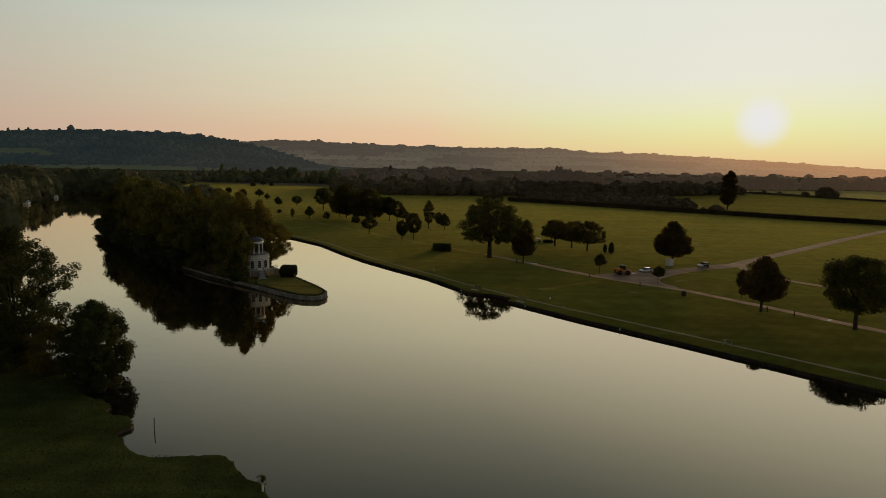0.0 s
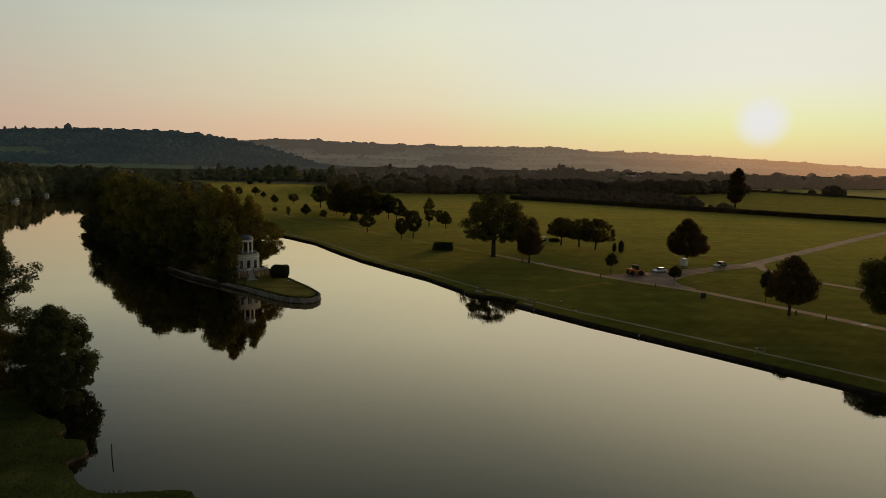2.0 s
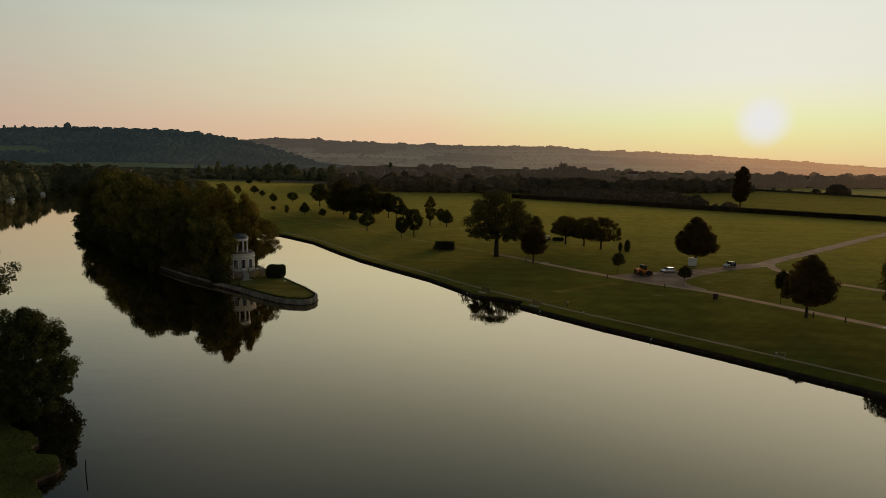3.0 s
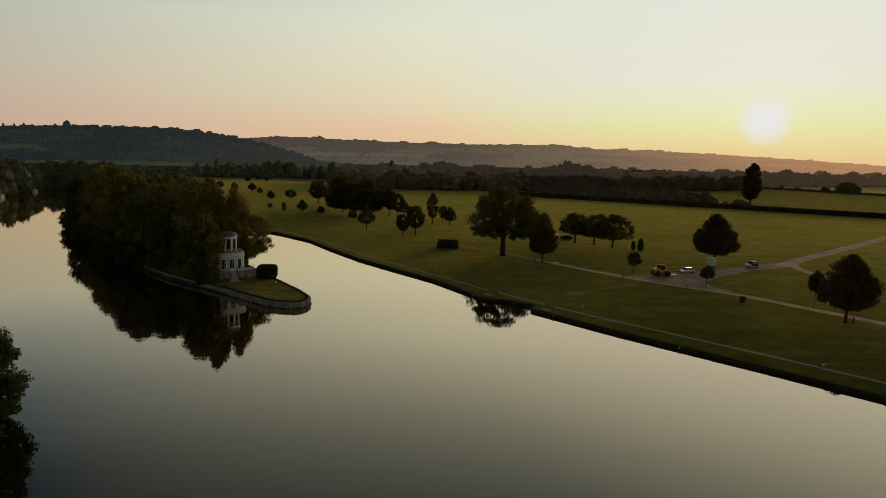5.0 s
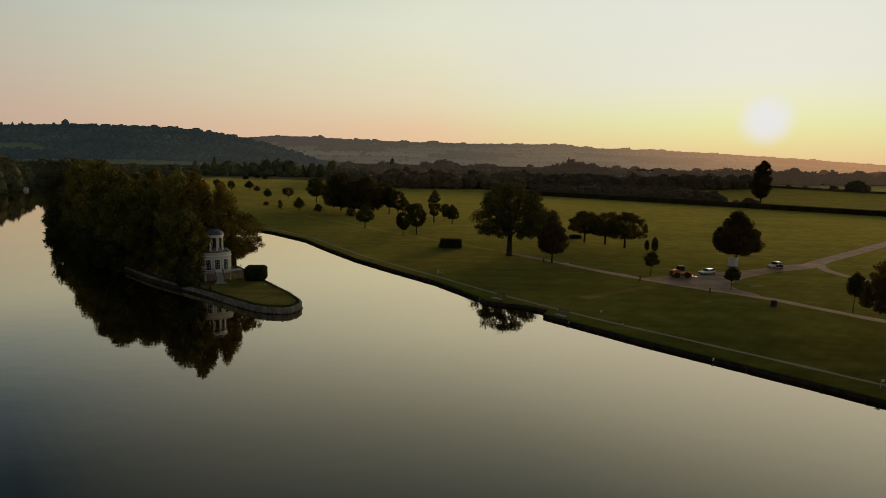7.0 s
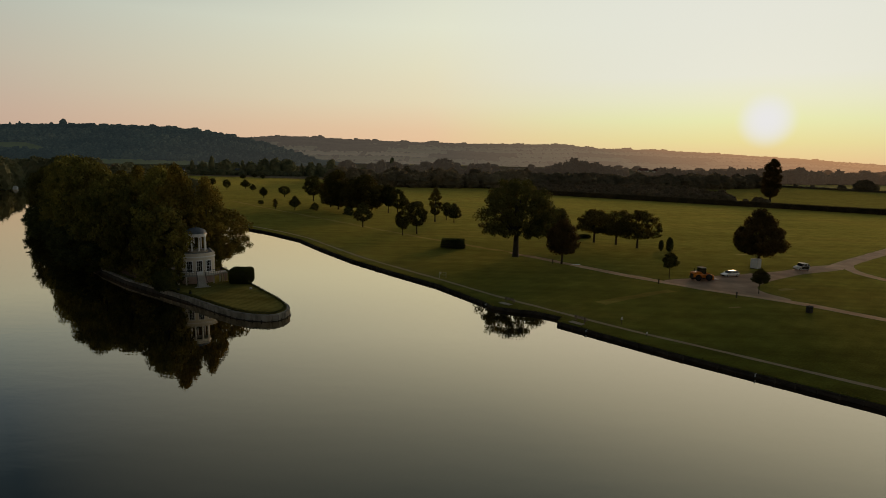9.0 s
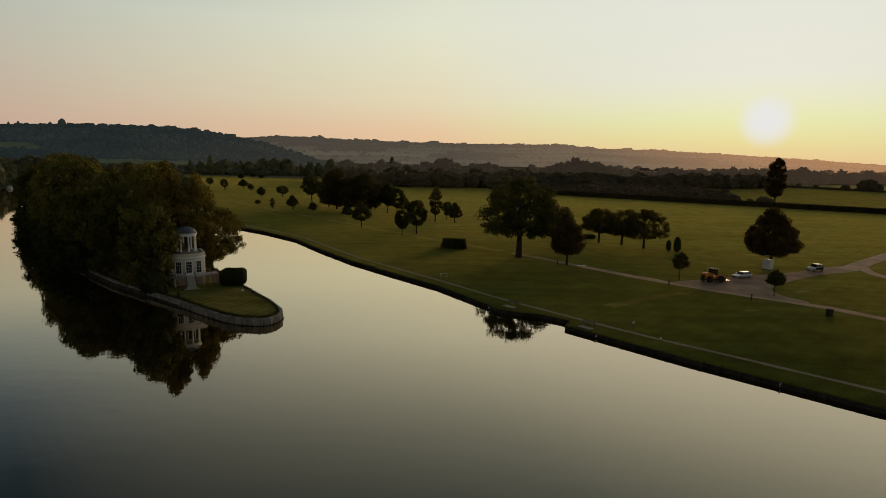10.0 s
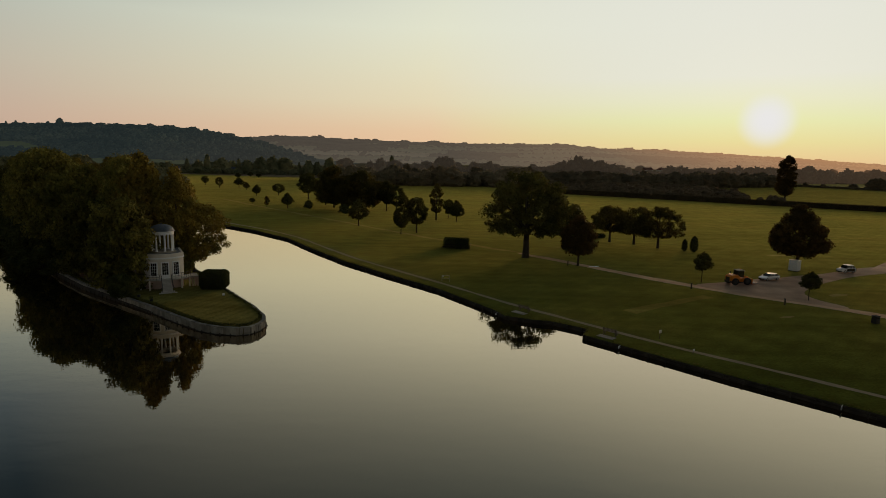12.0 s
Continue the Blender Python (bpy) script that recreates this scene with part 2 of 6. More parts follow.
TURF = grass("meadow_turf", [(0.3, (0.029, 0.055, 0.009)), (0.5, (0.048, 0.066, 0.011)), (0.72, (0.084, 0.078, 0.017))], 0.05, 44, 2.6)
ROUGH = grass("rough_riverside_grass", [(0.3, (0.062, 0.070, 0.016)), (0.7, (0.100, 0.098, 0.026))], sheen=0.3)
DULL = grass("dull_valley_pasture", [(0.3, (0.085, 0.085, 0.045)), (0.7, (0.125, 0.118, 0.065))], sheen=0.0)
TAN = grass("tan_valley_fields", [(0.3, (0.150, 0.115, 0.070)), (0.7, (0.230, 0.180, 0.110))], sheen=0.0)
STUBBLE = grass("straw_stubble", [(0.3, (0.24, 0.20, 0.10)), (0.7, (0.32, 0.26, 0.14))], 0.06, 30, 9.0, sheen=0.45)
PASTURE = grass("pale_pasture", [(0.3, (0.075, 0.082, 0.020)), (0.7, (0.105, 0.104, 0.028))], 0.05, 10, 8.0, sheen=0.28)
LAWN = grass("island_lawn", [(0.3, (0.088, 0.086, 0.024)), (0.7, (0.130, 0.112, 0.032))], 0.09, 20, 1.6, sheen=0.40)


def water_material():
    """Still river: a mirror that strengthens to grazing view over a dark, silty body."""
    m = bpy.data.materials.new("river_water")
    m.use_nodes = True
    n, l = m.node_tree.nodes, m.node_tree.links
    n.remove(n["Principled BSDF"])
    geo, stretch = n.new("ShaderNodeNewGeometry"), n.new("ShaderNodeMapping")
    stretch.inputs["Scale"].default_value = (0.5, 1.0, 1.0)
    l.new(geo.outputs["Position"], stretch.inputs["Vector"])
    a, b2 = n.new("ShaderNodeTexNoise"), n.new("ShaderNodeTexNoise")
    a.inputs["Scale"].default_value, a.inputs["Detail"].default_value = 0.45, 2.0
    b2.inputs["Scale"].default_value, b2.inputs["Detail"].default_value = 2.2, 2.0
    l.new(stretch.outputs[0], a.inputs["Vector"]), l.new(stretch.outputs[0], b2.inputs["Vector"])
    add = n.new("ShaderNodeMath")
    add.operation, add.inputs[1].default_value = "MULTIPLY_ADD", 0.22
    l.new(b2.outputs["Fac"], add.inputs[0]), l.new(a.outputs["Fac"], add.inputs[2])
    bump = n.new("ShaderNodeBump")
    bump.inputs["Strength"].default_value, bump.inputs["Distance"].default_value = 0.5, 0.016
    l.new(add.outputs[0], bump.inputs["Height"])
    body, shine = n.new("ShaderNodeBsdfDiffuse"), n.new("ShaderNodeBsdfGlossy")
    body.inputs["Color"].default_value = (0.006, 0.007, 0.006, 1)
    shine.inputs["Color"].default_value, shine.inputs["Roughness"].default_value = (1.0, 0.865, 0.665, 1), 0.01
    l.new(bump.outputs[0], shine.inputs["Normal"])
    facing = n.new("ShaderNodeLayerWeight")
    facing.inputs["Blend"].default_value = 0.5
    gloss = ramp(n, [(0.0, (0.04,) * 3), (0.45, (0.21,) * 3), (0.55, (0.335,) * 3), (0.67, (0.53,) * 3), (0.78, (0.71,) * 3), (0.84, (0.77,) * 3), (0.92, (0.86,) * 3), (1.0, (1.0,) * 3)])
    l.new(facing.outputs["Facing"], gloss.inputs[0])
    mix = n.new("ShaderNodeMixShader")
    l.new(gloss.outputs[0], mix.inputs[0]), l.new(body.outputs[0], mix.inputs[1]), l.new(shine.outputs[0], mix.inputs[2])
    l.new(mix.outputs[0], n["Material Output"].inputs[0])
    return m


WATER = water_material()


# ---------------------------------------------------------------- shaping helpers
def mesh_of(name, verts, faces, mats, smooth=False, indices=None):
    me = bpy.data.meshes.new(name)
    me.from_pydata([tuple(v) for v in verts], [], faces)
    for m in mats if isinstance(mats, (list, tuple)) else [mats]:
        me.materials.append(m)
    if indices is not None:
        me.polygons.foreach_set("material_index", indices)
    if smooth:
        me.polygons.foreach_set("use_smooth", [True] * len(me.polygons))
    me.update()
    return me


def quads_mesh(name, verts, mat):
    """A mesh of loose four-cornered leaves from an array of shape (n, 4, 3)."""
    n = len(verts)
    me = bpy.data.meshes.new(name)
    me.vertices.add(4 * n)
    me.vertices.foreach_set("co", np.ascontiguousarray(verts, dtype=np.float32).ravel())
    me.loops.add(4 * n)
    me.loops.foreach_set("vertex_index", np.arange(4 * n, dtype=np.int32))
    me.polygons.add(n)
    me.polygons.foreach_set("loop_start", np.arange(0, 4 * n, 4, dtype=np.int32))
    me.update(calc_edges=True)
    me.materials.append(mat)
    return me


def part(name, bm, mat, parent, label=""):
    """Links a bmesh, or a mesh, as one mesh object under a thing or a part."""
    if isinstance(bm, bmesh.types.BMesh):
        me = bpy.data.meshes.new(name)
        bm.to_mesh(me)
        bm.free()
        me.materials.append(mat)
    else:
        me = bm
    ob = new(name, me)
    ob.parent = parent
    if label:
        tagged(ob, label)
    return ob


def thing(name, label, category, group="", at=(0, 0, 0), rz=0.0, kind=""):
    ob = new(name)
    ob.empty_display_size = 0.3
    ob.matrix_world = pose(*at, 0, 0, rz)
    return tagged(ob, label, category, group, kind)


def box(bm, x0, x1, y0, y1, z0, z1, bevel=0.0, m=None):
    made = bmesh.ops.create_cube(bm, size=1.0)["verts"]
    for v in made:
        v.co = Vector(((x0 + x1) / 2 + v.co.x * (x1 - x0), (y0 + y1) / 2 + v.co.y * (y1 - y0), (z0 + z1) / 2 + v.co.z * (z1 - z0)))
    if bevel:
        edges = list({e for v in made for e in v.link_edges})
        got = bmesh.ops.bevel(bm, geom=edges, offset=bevel, segments=2, affect="EDGES", clamp_overlap=True)
        made = list({v for f in got["faces"] for v in f.verts} | {v for v in made if v.is_valid})
    if m is not None:
        bmesh.ops.transform(bm, matrix=m, verts=made)
    return bm


def block(*a, **k):
    return box(bmesh.new(), *a, **k)


def lathe(profile, seg=32, a0=0.0, a1=360.0, cap=True):
    """A turned solid round z from (radius, height) pairs; a part turn if a1 - a0 is under 360."""
    bm = bmesh.new()
    full = abs(a1 - a0) >= 359.9
    n = seg if full else seg + 1
    rings = []
    for r, z in profile:
        rings.append([bm.verts.new((r * math.cos(radians(a0 + (a1 - a0) * i / seg)), r * math.sin(radians(a0 + (a1 - a0) * i / seg)), z)) for i in range(n)])
    for a, b in zip(rings, rings[1:]):
        for i in range(seg):
            j = (i + 1) % n
            bm.faces.new((a[i], a[j], b[j], b[i]))
    if cap and full:
        for ring in (rings[0], rings[-1]):
            if (ring[0].co - ring[seg // 2].co).length > 0.01:
                bm.faces.new(ring)
    bmesh.ops.recalc_face_normals(bm, faces=bm.faces)
    return bm


def tube_arrays(points, radii, sides=6):
    """Vertices and faces of a tapered tube along a bent line."""
    verts, faces = [], []
    pts = [Vector(p) for p in points]
    for i, p in enumerate(pts):
        d = (pts[min(i + 1, len(pts) - 1)] - pts[max(i - 1, 0)]).normalized()
        u = d.cross(Vector((0.3, 0.95, 0.1))).normalized()
        w = d.cross(u)
        for k in range(sides):
            a = 2 * math.pi * k / sides
            verts.append(p + radii[i] * (math.cos(a) * u + math.sin(a) * w))
    for i in range(len(pts) - 1):
        for k in range(sides):
            j = (k + 1) % sides
            faces.append((i * sides + k, i * sides + j, (i + 1) * sides + j, (i + 1) * sides + k))
    faces.append(tuple(range((len(pts) - 1) * sides, len(pts) * sides)))
    return verts, faces


def tube(bm, points, radius, sides=6):
    verts, faces = tube_arrays(points, [radius] * len(points), sides)
    vs = [bm.verts.new(v) for v in verts]
    bm.faces.new([vs[i] for i in range(sides)][::-1])
    for f in faces:
        bm.faces.new([vs[i] for i in f])
    return bm


def ribbon(name, line, width, z, mat, label, category, wobble=0.15):
    """A path: a strip along a line, with slightly uneven edges."""
    rng = np.random.default_rng(len(line) + int(width * 10))
    pts = []
    for (x0, y0), (x1, y1) in zip(line, line[1:]):
        k = max(1, int(math.hypot(x1 - x0, y1 - y0) / 3))
        pts += [(x0 + (x1 - x0) * i / k, y0 + (y1 - y0) * i / k) for i in range(k)]
    pts.append(line[-1])
    P = np.array(pts)
    for _ in range(4):
        P[1:-1] = (P[:-2] + 2 * P[1:-1] + P[2:]) / 4
    D = np.gradient(P, axis=0)
    D /= np.linalg.norm(D, axis=1)[:, None]
    N = np.stack([-D[:, 1], D[:, 0]], 1)
    w = width / 2 + rng.normal(0, wobble, (2, len(P)))
    L, R = P + N * w[0][:, None], P - N * w[1][:, None]
    verts = [(*p, z) for p in L] + [(*p, z) for p in R]
    n = len(P)
    faces = [(n + i, n + i + 1, i + 1, i) for i in range(n - 1)]
    return tagged(new(name, mesh_of(name, verts, faces, mat)), label, category, kind="structure")


def sheet(name, loop, z, mat, label, category):
    verts = [(x, y, z) for x, y in loop]
    area = sum(a[0] * b[1] - b[0] * a[1] for a, b in zip(loop, loop[1:] + loop[:1]))
    face = tuple(range(len(loop))) if area > 0 else tuple(range(len(loop)))[::-1]
    me = mesh_of(name, verts, [face], mat)
    bm = bmesh.new()
    bm.from_mesh(me)
    bmesh.ops.triangulate(bm, faces=bm.faces)
    bm.to_mesh(me)
    bm.free()
    return tagged(new(name, me), label, category, kind="structure")


# ---------------------------------------------------------------- ground, river, island
LAND, WATERLINE = 1.2, 0.55
RIGHT_BANK = [(420.0, -270.0), (198.0, -38.0), (138.0, 23.0), (96.7, 70.8), (73.1, 94.7), (48.2, 119.6), (30.7, 136.2), (16.6, 151.2), (17.8, 154.2), (13.4, 157.8),
              (10.2, 158.6), (6.0, 160.6), (4.6, 164.0), (-5.0, 178.7), (-16.6, 192.1), (-28.0, 205.8), (-40.1, 223.4), (-51.4, 241.3), (-66.3, 257.0), (-83.5, 271.5), (-123.1, 312.4), (-165.0, 362.0),
              (-203.0, 410.0), (-238.0, 452.0), (-268.0, 486.0), (-292.0, 505.0), (-330.0, 516.0), (-400.0, 522.0), (-520.0, 500.0)]
LEFT_BANK = [(-520.0, 465.0), (-400.0, 480.0), (-330.0, 474.0), (-305.0, 462.0), (-300.0, 440.0), (-290.0, 405.0), (-276.5, 365.0), (-260.0, 330.0), (-222.0, 283.0), (-180.0, 230.0), (-146.0, 190.0), (-112.0, 146.0), (-84.0, 114.0), (-66.5, 99.6), (-57.6, 91.5),
             (-54.6, 88.8), (-52.0, 86.8), (-49.6, 86.1), (-47.4, 84.5), (-47.2, 82.7), (-45.9, 81.2), (-43.5, 81.4), (-42.1, 79.6), (-41.1, 78.1), (-42.3, 76.3),
             (-41.4, 75.2), (-39.9, 73.8), (-38.0, 71.7), (-36.4, 70.6), (-33.5, 70.2), (-30.3, 70.8), (-27.3, 71.3), (-25.7, 70.8), (-24.0, 68.8), (-22.4, 66.4),
             (-19.8, 65.4), (-18.1, 62.6), (-12.9, 52.4), (-9.0, 20.0), (-10.0, -260.0)]


def soften(line, keep):
    """Rounds the near bank's bends and roughens its edge a little."""
    rng = np.random.default_rng(8)
    for _ in range(2):
        out = [line[0]]
        for (x0, y0), (x1, y1) in zip(line, line[1:]):
            if keep(x0, y0) or keep(x1, y1):
                out.append((x1, y1))
            else:
                out += [(0.75 * x0 + 0.25 * x1, 0.75 * y0 + 0.25 * y1), (0.25 * x0 + 0.75 * x1, 0.25 * y0 + 0.75 * y1)]
        line = out
    return [p if keep(*p) else (p[0] + rng.normal(0, 0.10), p[1] + rng.normal(0, 0.10)) for p in line]


LEFT_BANK = [(x + 0.4, y - 1.0) if 40 < y < 90 else (x, y) for x, y in LEFT_BANK]
LEFT_BANK = soften(LEFT_BANK, lambda x, y: y > 100 or y < 40)


def build_ground():
    from mathutils.geometry import tessellate_polygon
    river = [Vector((x, y, LAND)) for x, y in RIGHT_BANK] + [Vector((x, y, 0.98 + min(0.22, max(0.0, (y - 90) / 100)))) for x, y in LEFT_BANK]
    far = [Vector(p) for p in ((-4800, -900, 1.2), (4800, -900, 1.2), (4800, 4900, 1.2), (-4800, 4900, 1.2))]
    tris = tessellate_polygon([[Vector((v.x, v.y, 0)) for v in far], [Vector((v.x, v.y, 0)) for v in river]])
    verts = far + river
    faces = []
    for t in tris:
        a, b, c = (verts[i] for i in t)
        faces.append(t if (b - a).cross(c - a).z > 0 else (t[0], t[2], t[1]))
    # bank faces down to the river bed, sloped a little, and the bed itself
    base, n = len(verts), len(river)
    verts = verts + [Vector((v.x, v.y, -1.6)) for v in river]
    for i in range(n):
        j = (i + 1) % n
        faces.append((4 + i, 4 + j, base + j, base + i))
    faces += [tuple(base + i for i in t) for t in tessellate_polygon([[Vector((v.x, v.y, 0)) for v in river]])]
    ground = new("ground", mesh_of("ground", verts, faces, [TURF, BANK_EARTH, TIMBER, ROUGH], indices=[(3 if max(verts[k].x for k in faces[i]) < -8 and min(verts[k].y for k in faces[i]) < 120 else 0) if i < len(tris) else (2 if i < len(tris) + 19 else (0 if i < len(tris) + len(RIGHT_BANK) + 4 else 1)) for i in range(len(faces))]))
    return tagged(ground, "wide flat riverside meadow of short dull green grass", "ground", kind="structure")


build_ground()
water = new("water", mesh_of("water", [(-540, -270, WATERLINE), (430, -270, WATERLINE), (430, 560, WATERLINE), (-540, 560, WATERLINE)], [(0, 1, 2, 3)], WATER))
tagged(water, "calm dark river water mirroring the dawn sky", "river", kind="structure")

ISLAND = [(-31.3, 155.5), (-30.5, 153.4), (-30.6, 151.3), (-31.4, 149.5), (-33.0, 148.8), (-35.7, 149.1), (-38.9, 150.4), (-43.9, 154.1), (-49.9, 158.9), (-56.0, 163.4), (-62.5, 168.1),
          (-70.8, 174.2), (-81.5, 183.8), (-97.7, 201.2), (-117.8, 224.7), (-137.8, 247.2), (-152.6, 267.4), (-154.2, 276.6), (-147.6, 280.8), (-136.6, 273.8), (-113.6, 252.4), (-89.7, 227.1), (-69.7, 205.6), (-54.0, 186.2), (-43.4, 172.1), (-34.6, 160.7)]


def build_island():
    inner = []
    c = Vector((-73, 196))
    n = len(ISLAND)
    pts = [Vector(p) for p in ISLAND]
    for i, p in enumerate(pts):
        d = (pts[(i + 1) % n] - pts[i - 1]).normalized()
        inner.append(p + 0.55 * Vector((d.y, -d.x)) * (1 if (Vector((d.y, -d.x))).dot(c - p) > 0 else -1))
    top = 1.95
    verts = [(p.x, p.y, top) for p in inner] + [(p.x, p.y, -1.6) for p in inner]
    faces = [tuple(range(n))] + [(i, n + i, n + (i + 1) % n, (i + 1) % n) for i in range(n)]
    me = mesh_of("island_ground", verts, faces, [LAWN])
    bm = bmesh.new()
    bm.from_mesh(me)
    bmesh.ops.triangulate(bm, faces=[f for f in bm.faces if len(f.verts) > 4])
    bmesh.ops.recalc_face_normals(bm, faces=bm.faces)
    bm.to_mesh(me)
    bm.free()
    tagged(new("island_ground", me), "mown olive green lawn on a narrow river island", "island", kind="structure")
    return inner


ISLAND_INNER = build_island()
sheet("island_lawn_soil", [(-60.0, 169.2), (-51.6, 180.4), (-67.6, 202.8), (-89.7, 225.3), (-113.7, 250.6), (-135.6, 271.0), (-147.8, 277.2), (-150.4, 269.1), (-135.7, 248.0), (-115.7, 226.5), (-95.5, 202.9), (-79.4, 185.6), (-69.2, 176.2)], 1.97, EARTH, "dark bare soil under the island trees", "soil")

# the shaded bank strip under the trees, between wall and wood
BANKSIDE = [Vector(p) for p in ISLAND_INNER[10:17]]
INWARD = Vector((0.75, 0.66))
sheet("island_bank_soil", [tuple(p + 0.25 * INWARD) for p in BANKSIDE] + [tuple(p + 5.0 * INWARD) for p in BANKSIDE[::-1]], 1.962, EARTH, "dark bare soil along the wooded island bank", "soil")


# ---------------------------------------------------------------- distance: hills and fields
def hill_mesh(name, x0, x1, y0, y1, nx, ny, crest, rough, mats, pick, lump):
    """A ridge: crest(x) gives its height; woods raise lumps of tree size where pick() says woodland."""
    xs, ys = np.linspace(x0, x1, nx), np.linspace(0, 1, ny)
    verts, kinds = [], []
    for j, v in enumerate(ys):
        for x in xs:
            h = crest(x)
            rise = math.sin(min(1.0, v / 0.72) * math.pi / 2) ** 1.5 if v < 0.72 else 1 - 0.3 * (v - 0.72) / 0.28
            y = y0 + (y1 - y0) * v + 40 * noise.noise((x / 300, 2.0, v * 2))
            k = pick(x, v)
            z = h * rise - 4 * (1 - v)
            if k == 0:
                z += lump * (0.5 + 0.5 * noise.noise((x / lump * 0.9, y / lump * 0.9, 1.0))) + lump * 0.5 * noise.noise((x / lump * 2.6, y / lump * 2.6, 4.0))
            verts.append((x, y, z))
            kinds.append(k)
    faces, idx = [], []
    for j in range(ny - 1):
        for i in range(nx - 1):
            a = j * nx + i
            faces.append((a, a + 1, a + nx + 1, a + nx))
            idx.append(kinds[a])
    return new(name, mesh_of(name, verts, faces, mats, smooth=True, indices=idx))


def piecewise(knots):
    ks = np.array(knots, dtype=float)
    return lambda x: float(np.interp(x, ks[:, 0], ks[:, 1]))


# emission that imitates two kilometres of lit haze before the ridge, brightest towards the sun
HAZE_GLOW = [(0.0, (0.044, 0.037, 0.031)), (0.33, (0.074, 0.058, 0.043)), (0.50, (0.155, 0.105, 0.067)), (0.66, (0.340, 0.184, 0.096)), (0.78, (0.420, 0.215, 0.100)), (1.0, (0.350, 0.185, 0.095))]
# trees of the far valley, nearer, get less of this haze glow
THIN_HAZE_GLOW = [(p, tuple(0.38 * c for c in col)) for p, col in HAZE_GLOW]
# the nearer hill has a fainter painted glow in place of haze
HILL_WOOD = material("distant_woods", [(0.020, 0.027, 0.023), (0.055, 0.064, 0.050), (0.105, 0.112, 0.075)], 0.011, 0.95, fine=0.3, island=0.35, spec=0.0, haze_glow=[(0.0, (0.0105, 0.0155, 0.0165)), (0.12, (0.0125, 0.0172, 0.0175)), (0.22, (0.026, 0.026, 0.023)), (1.0, (0.034, 0.030, 0.025))])
HILL_FIELD = material("distant_pasture", [(0.13, 0.165, 0.060), (0.20, 0.22, 0.085)], 0.01, 0.95, fine=0.08, spec=0.0, haze_glow=[(0.0, (0.016, 0.0185, 0.0165)), (0.12, (0.018, 0.020, 0.017)), (0.22, (0.032, 0.029, 0.023)), (1.0, (0.034, 0.030, 0.023))])
FAR_WOOD = material("far_woods_haze_glow", [(0.055, 0.056, 0.042), (0.11, 0.100, 0.075)], 0.012, 0.95, fine=0.22, island=0.25, spec=0.0, haze_glow=HAZE_GLOW)
FAR_FIELD = material("far_fields_haze_glow", [(0.21, 0.205, 0.130), (0.29, 0.265, 0.170)], 0.006, 0.95, fine=0.06, spec=0.0, haze_glow=HAZE_GLOW)

FAR_STUBBLE = material("far_stubble", [(0.36, 0.30, 0.20), (0.44, 0.36, 0.24)], 0.006, 0.95, fine=0.05, spec=0.0, haze_glow=HAZE_GLOW)

left_crest = piecewise([(-2200, 50), (-1400, 58), (-1130, 64), (-1058, 71), (-948, 73), (-872, 74), (-702, 74), (-603, 66), (-490, 46), (-362, 12), (-300, 3), (-250, 0)])


def left_pick(x, v):
    hedge_line = abs(x + 560 - 900 * v) < 9
    if v < 0.165 - 0.10 * max(0.0, (x + 420) / 150) - 0.00018 * max(0.0, -450 - x) and x < -270:
        return 0 if hedge_line else 1
    if 0.215 < v < 0.315 - 0.12 * max(0.0, (x + 890) / 130) and x < -760:
        return 1
    return 0


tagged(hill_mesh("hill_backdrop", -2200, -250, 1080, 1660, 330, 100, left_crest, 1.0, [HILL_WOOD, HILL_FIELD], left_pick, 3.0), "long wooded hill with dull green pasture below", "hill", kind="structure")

far_crest = piecewise([(-2400, 60), (-1300, 70), (-867, 73), (-604, 83), (-376, 74), (-137, 69), (147, 68), (420, 71), (556, 60), (919, 54), (1260, 39), (1488, 26), (1754, 13), (2400, 5), (3200, 2)])


def far_pick(x, v):
    if v > 0.50 + 0.07 * noise.noise((x / 200.0, 1.0, 1.0)):
        return 0
    # strips of fields along the slope, parted by hedges and shaws
    row = v * 11 + 0.9 * noise.noise((x / 420.0, 5.0, 0.0))
    k = math.floor(row)
    cell = x / 210.0 + 0.37 * k + 0.4 * math.sin(2.1 * k)
    pick = noise.noise((math.floor(cell) * 1.7, k * 2.3, 0.5))
    if row - k < 0.16 or cell - math.floor(cell) < 0.06:
        return 0
    return 0 if pick < -0.12 else (2 if pick > 0.36 and v < 0.3 else 1)


tagged(hill_mesh("ridge_backdrop", -2400, 3200, 1650, 2700, 900, 140, far_crest, 1.0, [FAR_WOOD, FAR_FIELD, FAR_STUBBLE], far_pick, 9.0), "far ridge of woods and pale fields, haze painted as glow", "ridge", kind="structure")

# ---------------------------------------------------------------- trees
def leaf_quads(rng, centres, radii, count, size, flat=0.35):
    """Kite-shaped leaf sprays scattered in clumps; returns an array (n, 4, 3)."""
    n = len(centres) * count
    c = np.repeat(centres, count, axis=0)
    r = np.repeat(radii, count)
    d = rng.normal(size=(n, 3))
    d /= np.linalg.norm(d, axis=1)[:, None]
    rad = r * rng.random(n) ** 0.34
    p = c + d * rad[:, None] * np.array([1.0, 1.0, 0.78])
    nrm = d + rng.normal(0, 0.52, (n, 3)) + np.array([0, 0, flat])
    nrm /= np.linalg.norm(nrm, axis=1)[:, None]
    t = np.cross(nrm, rng.normal(size=(n, 3)))
    t /= np.linalg.norm(t, axis=1)[:, None]
    b = np.cross(nrm, t)
    s = size * (0.55 + 0.9 * rng.random(n))[:, None]
    w = s * (0.34 + 0.22 * rng.random(n))[:, None]
    droop = nrm * s * 0.18
    return np.stack([p - t * s * 0.5, p + b * w - droop, p + t * s * 0.5, p - b * w - droop], 1)


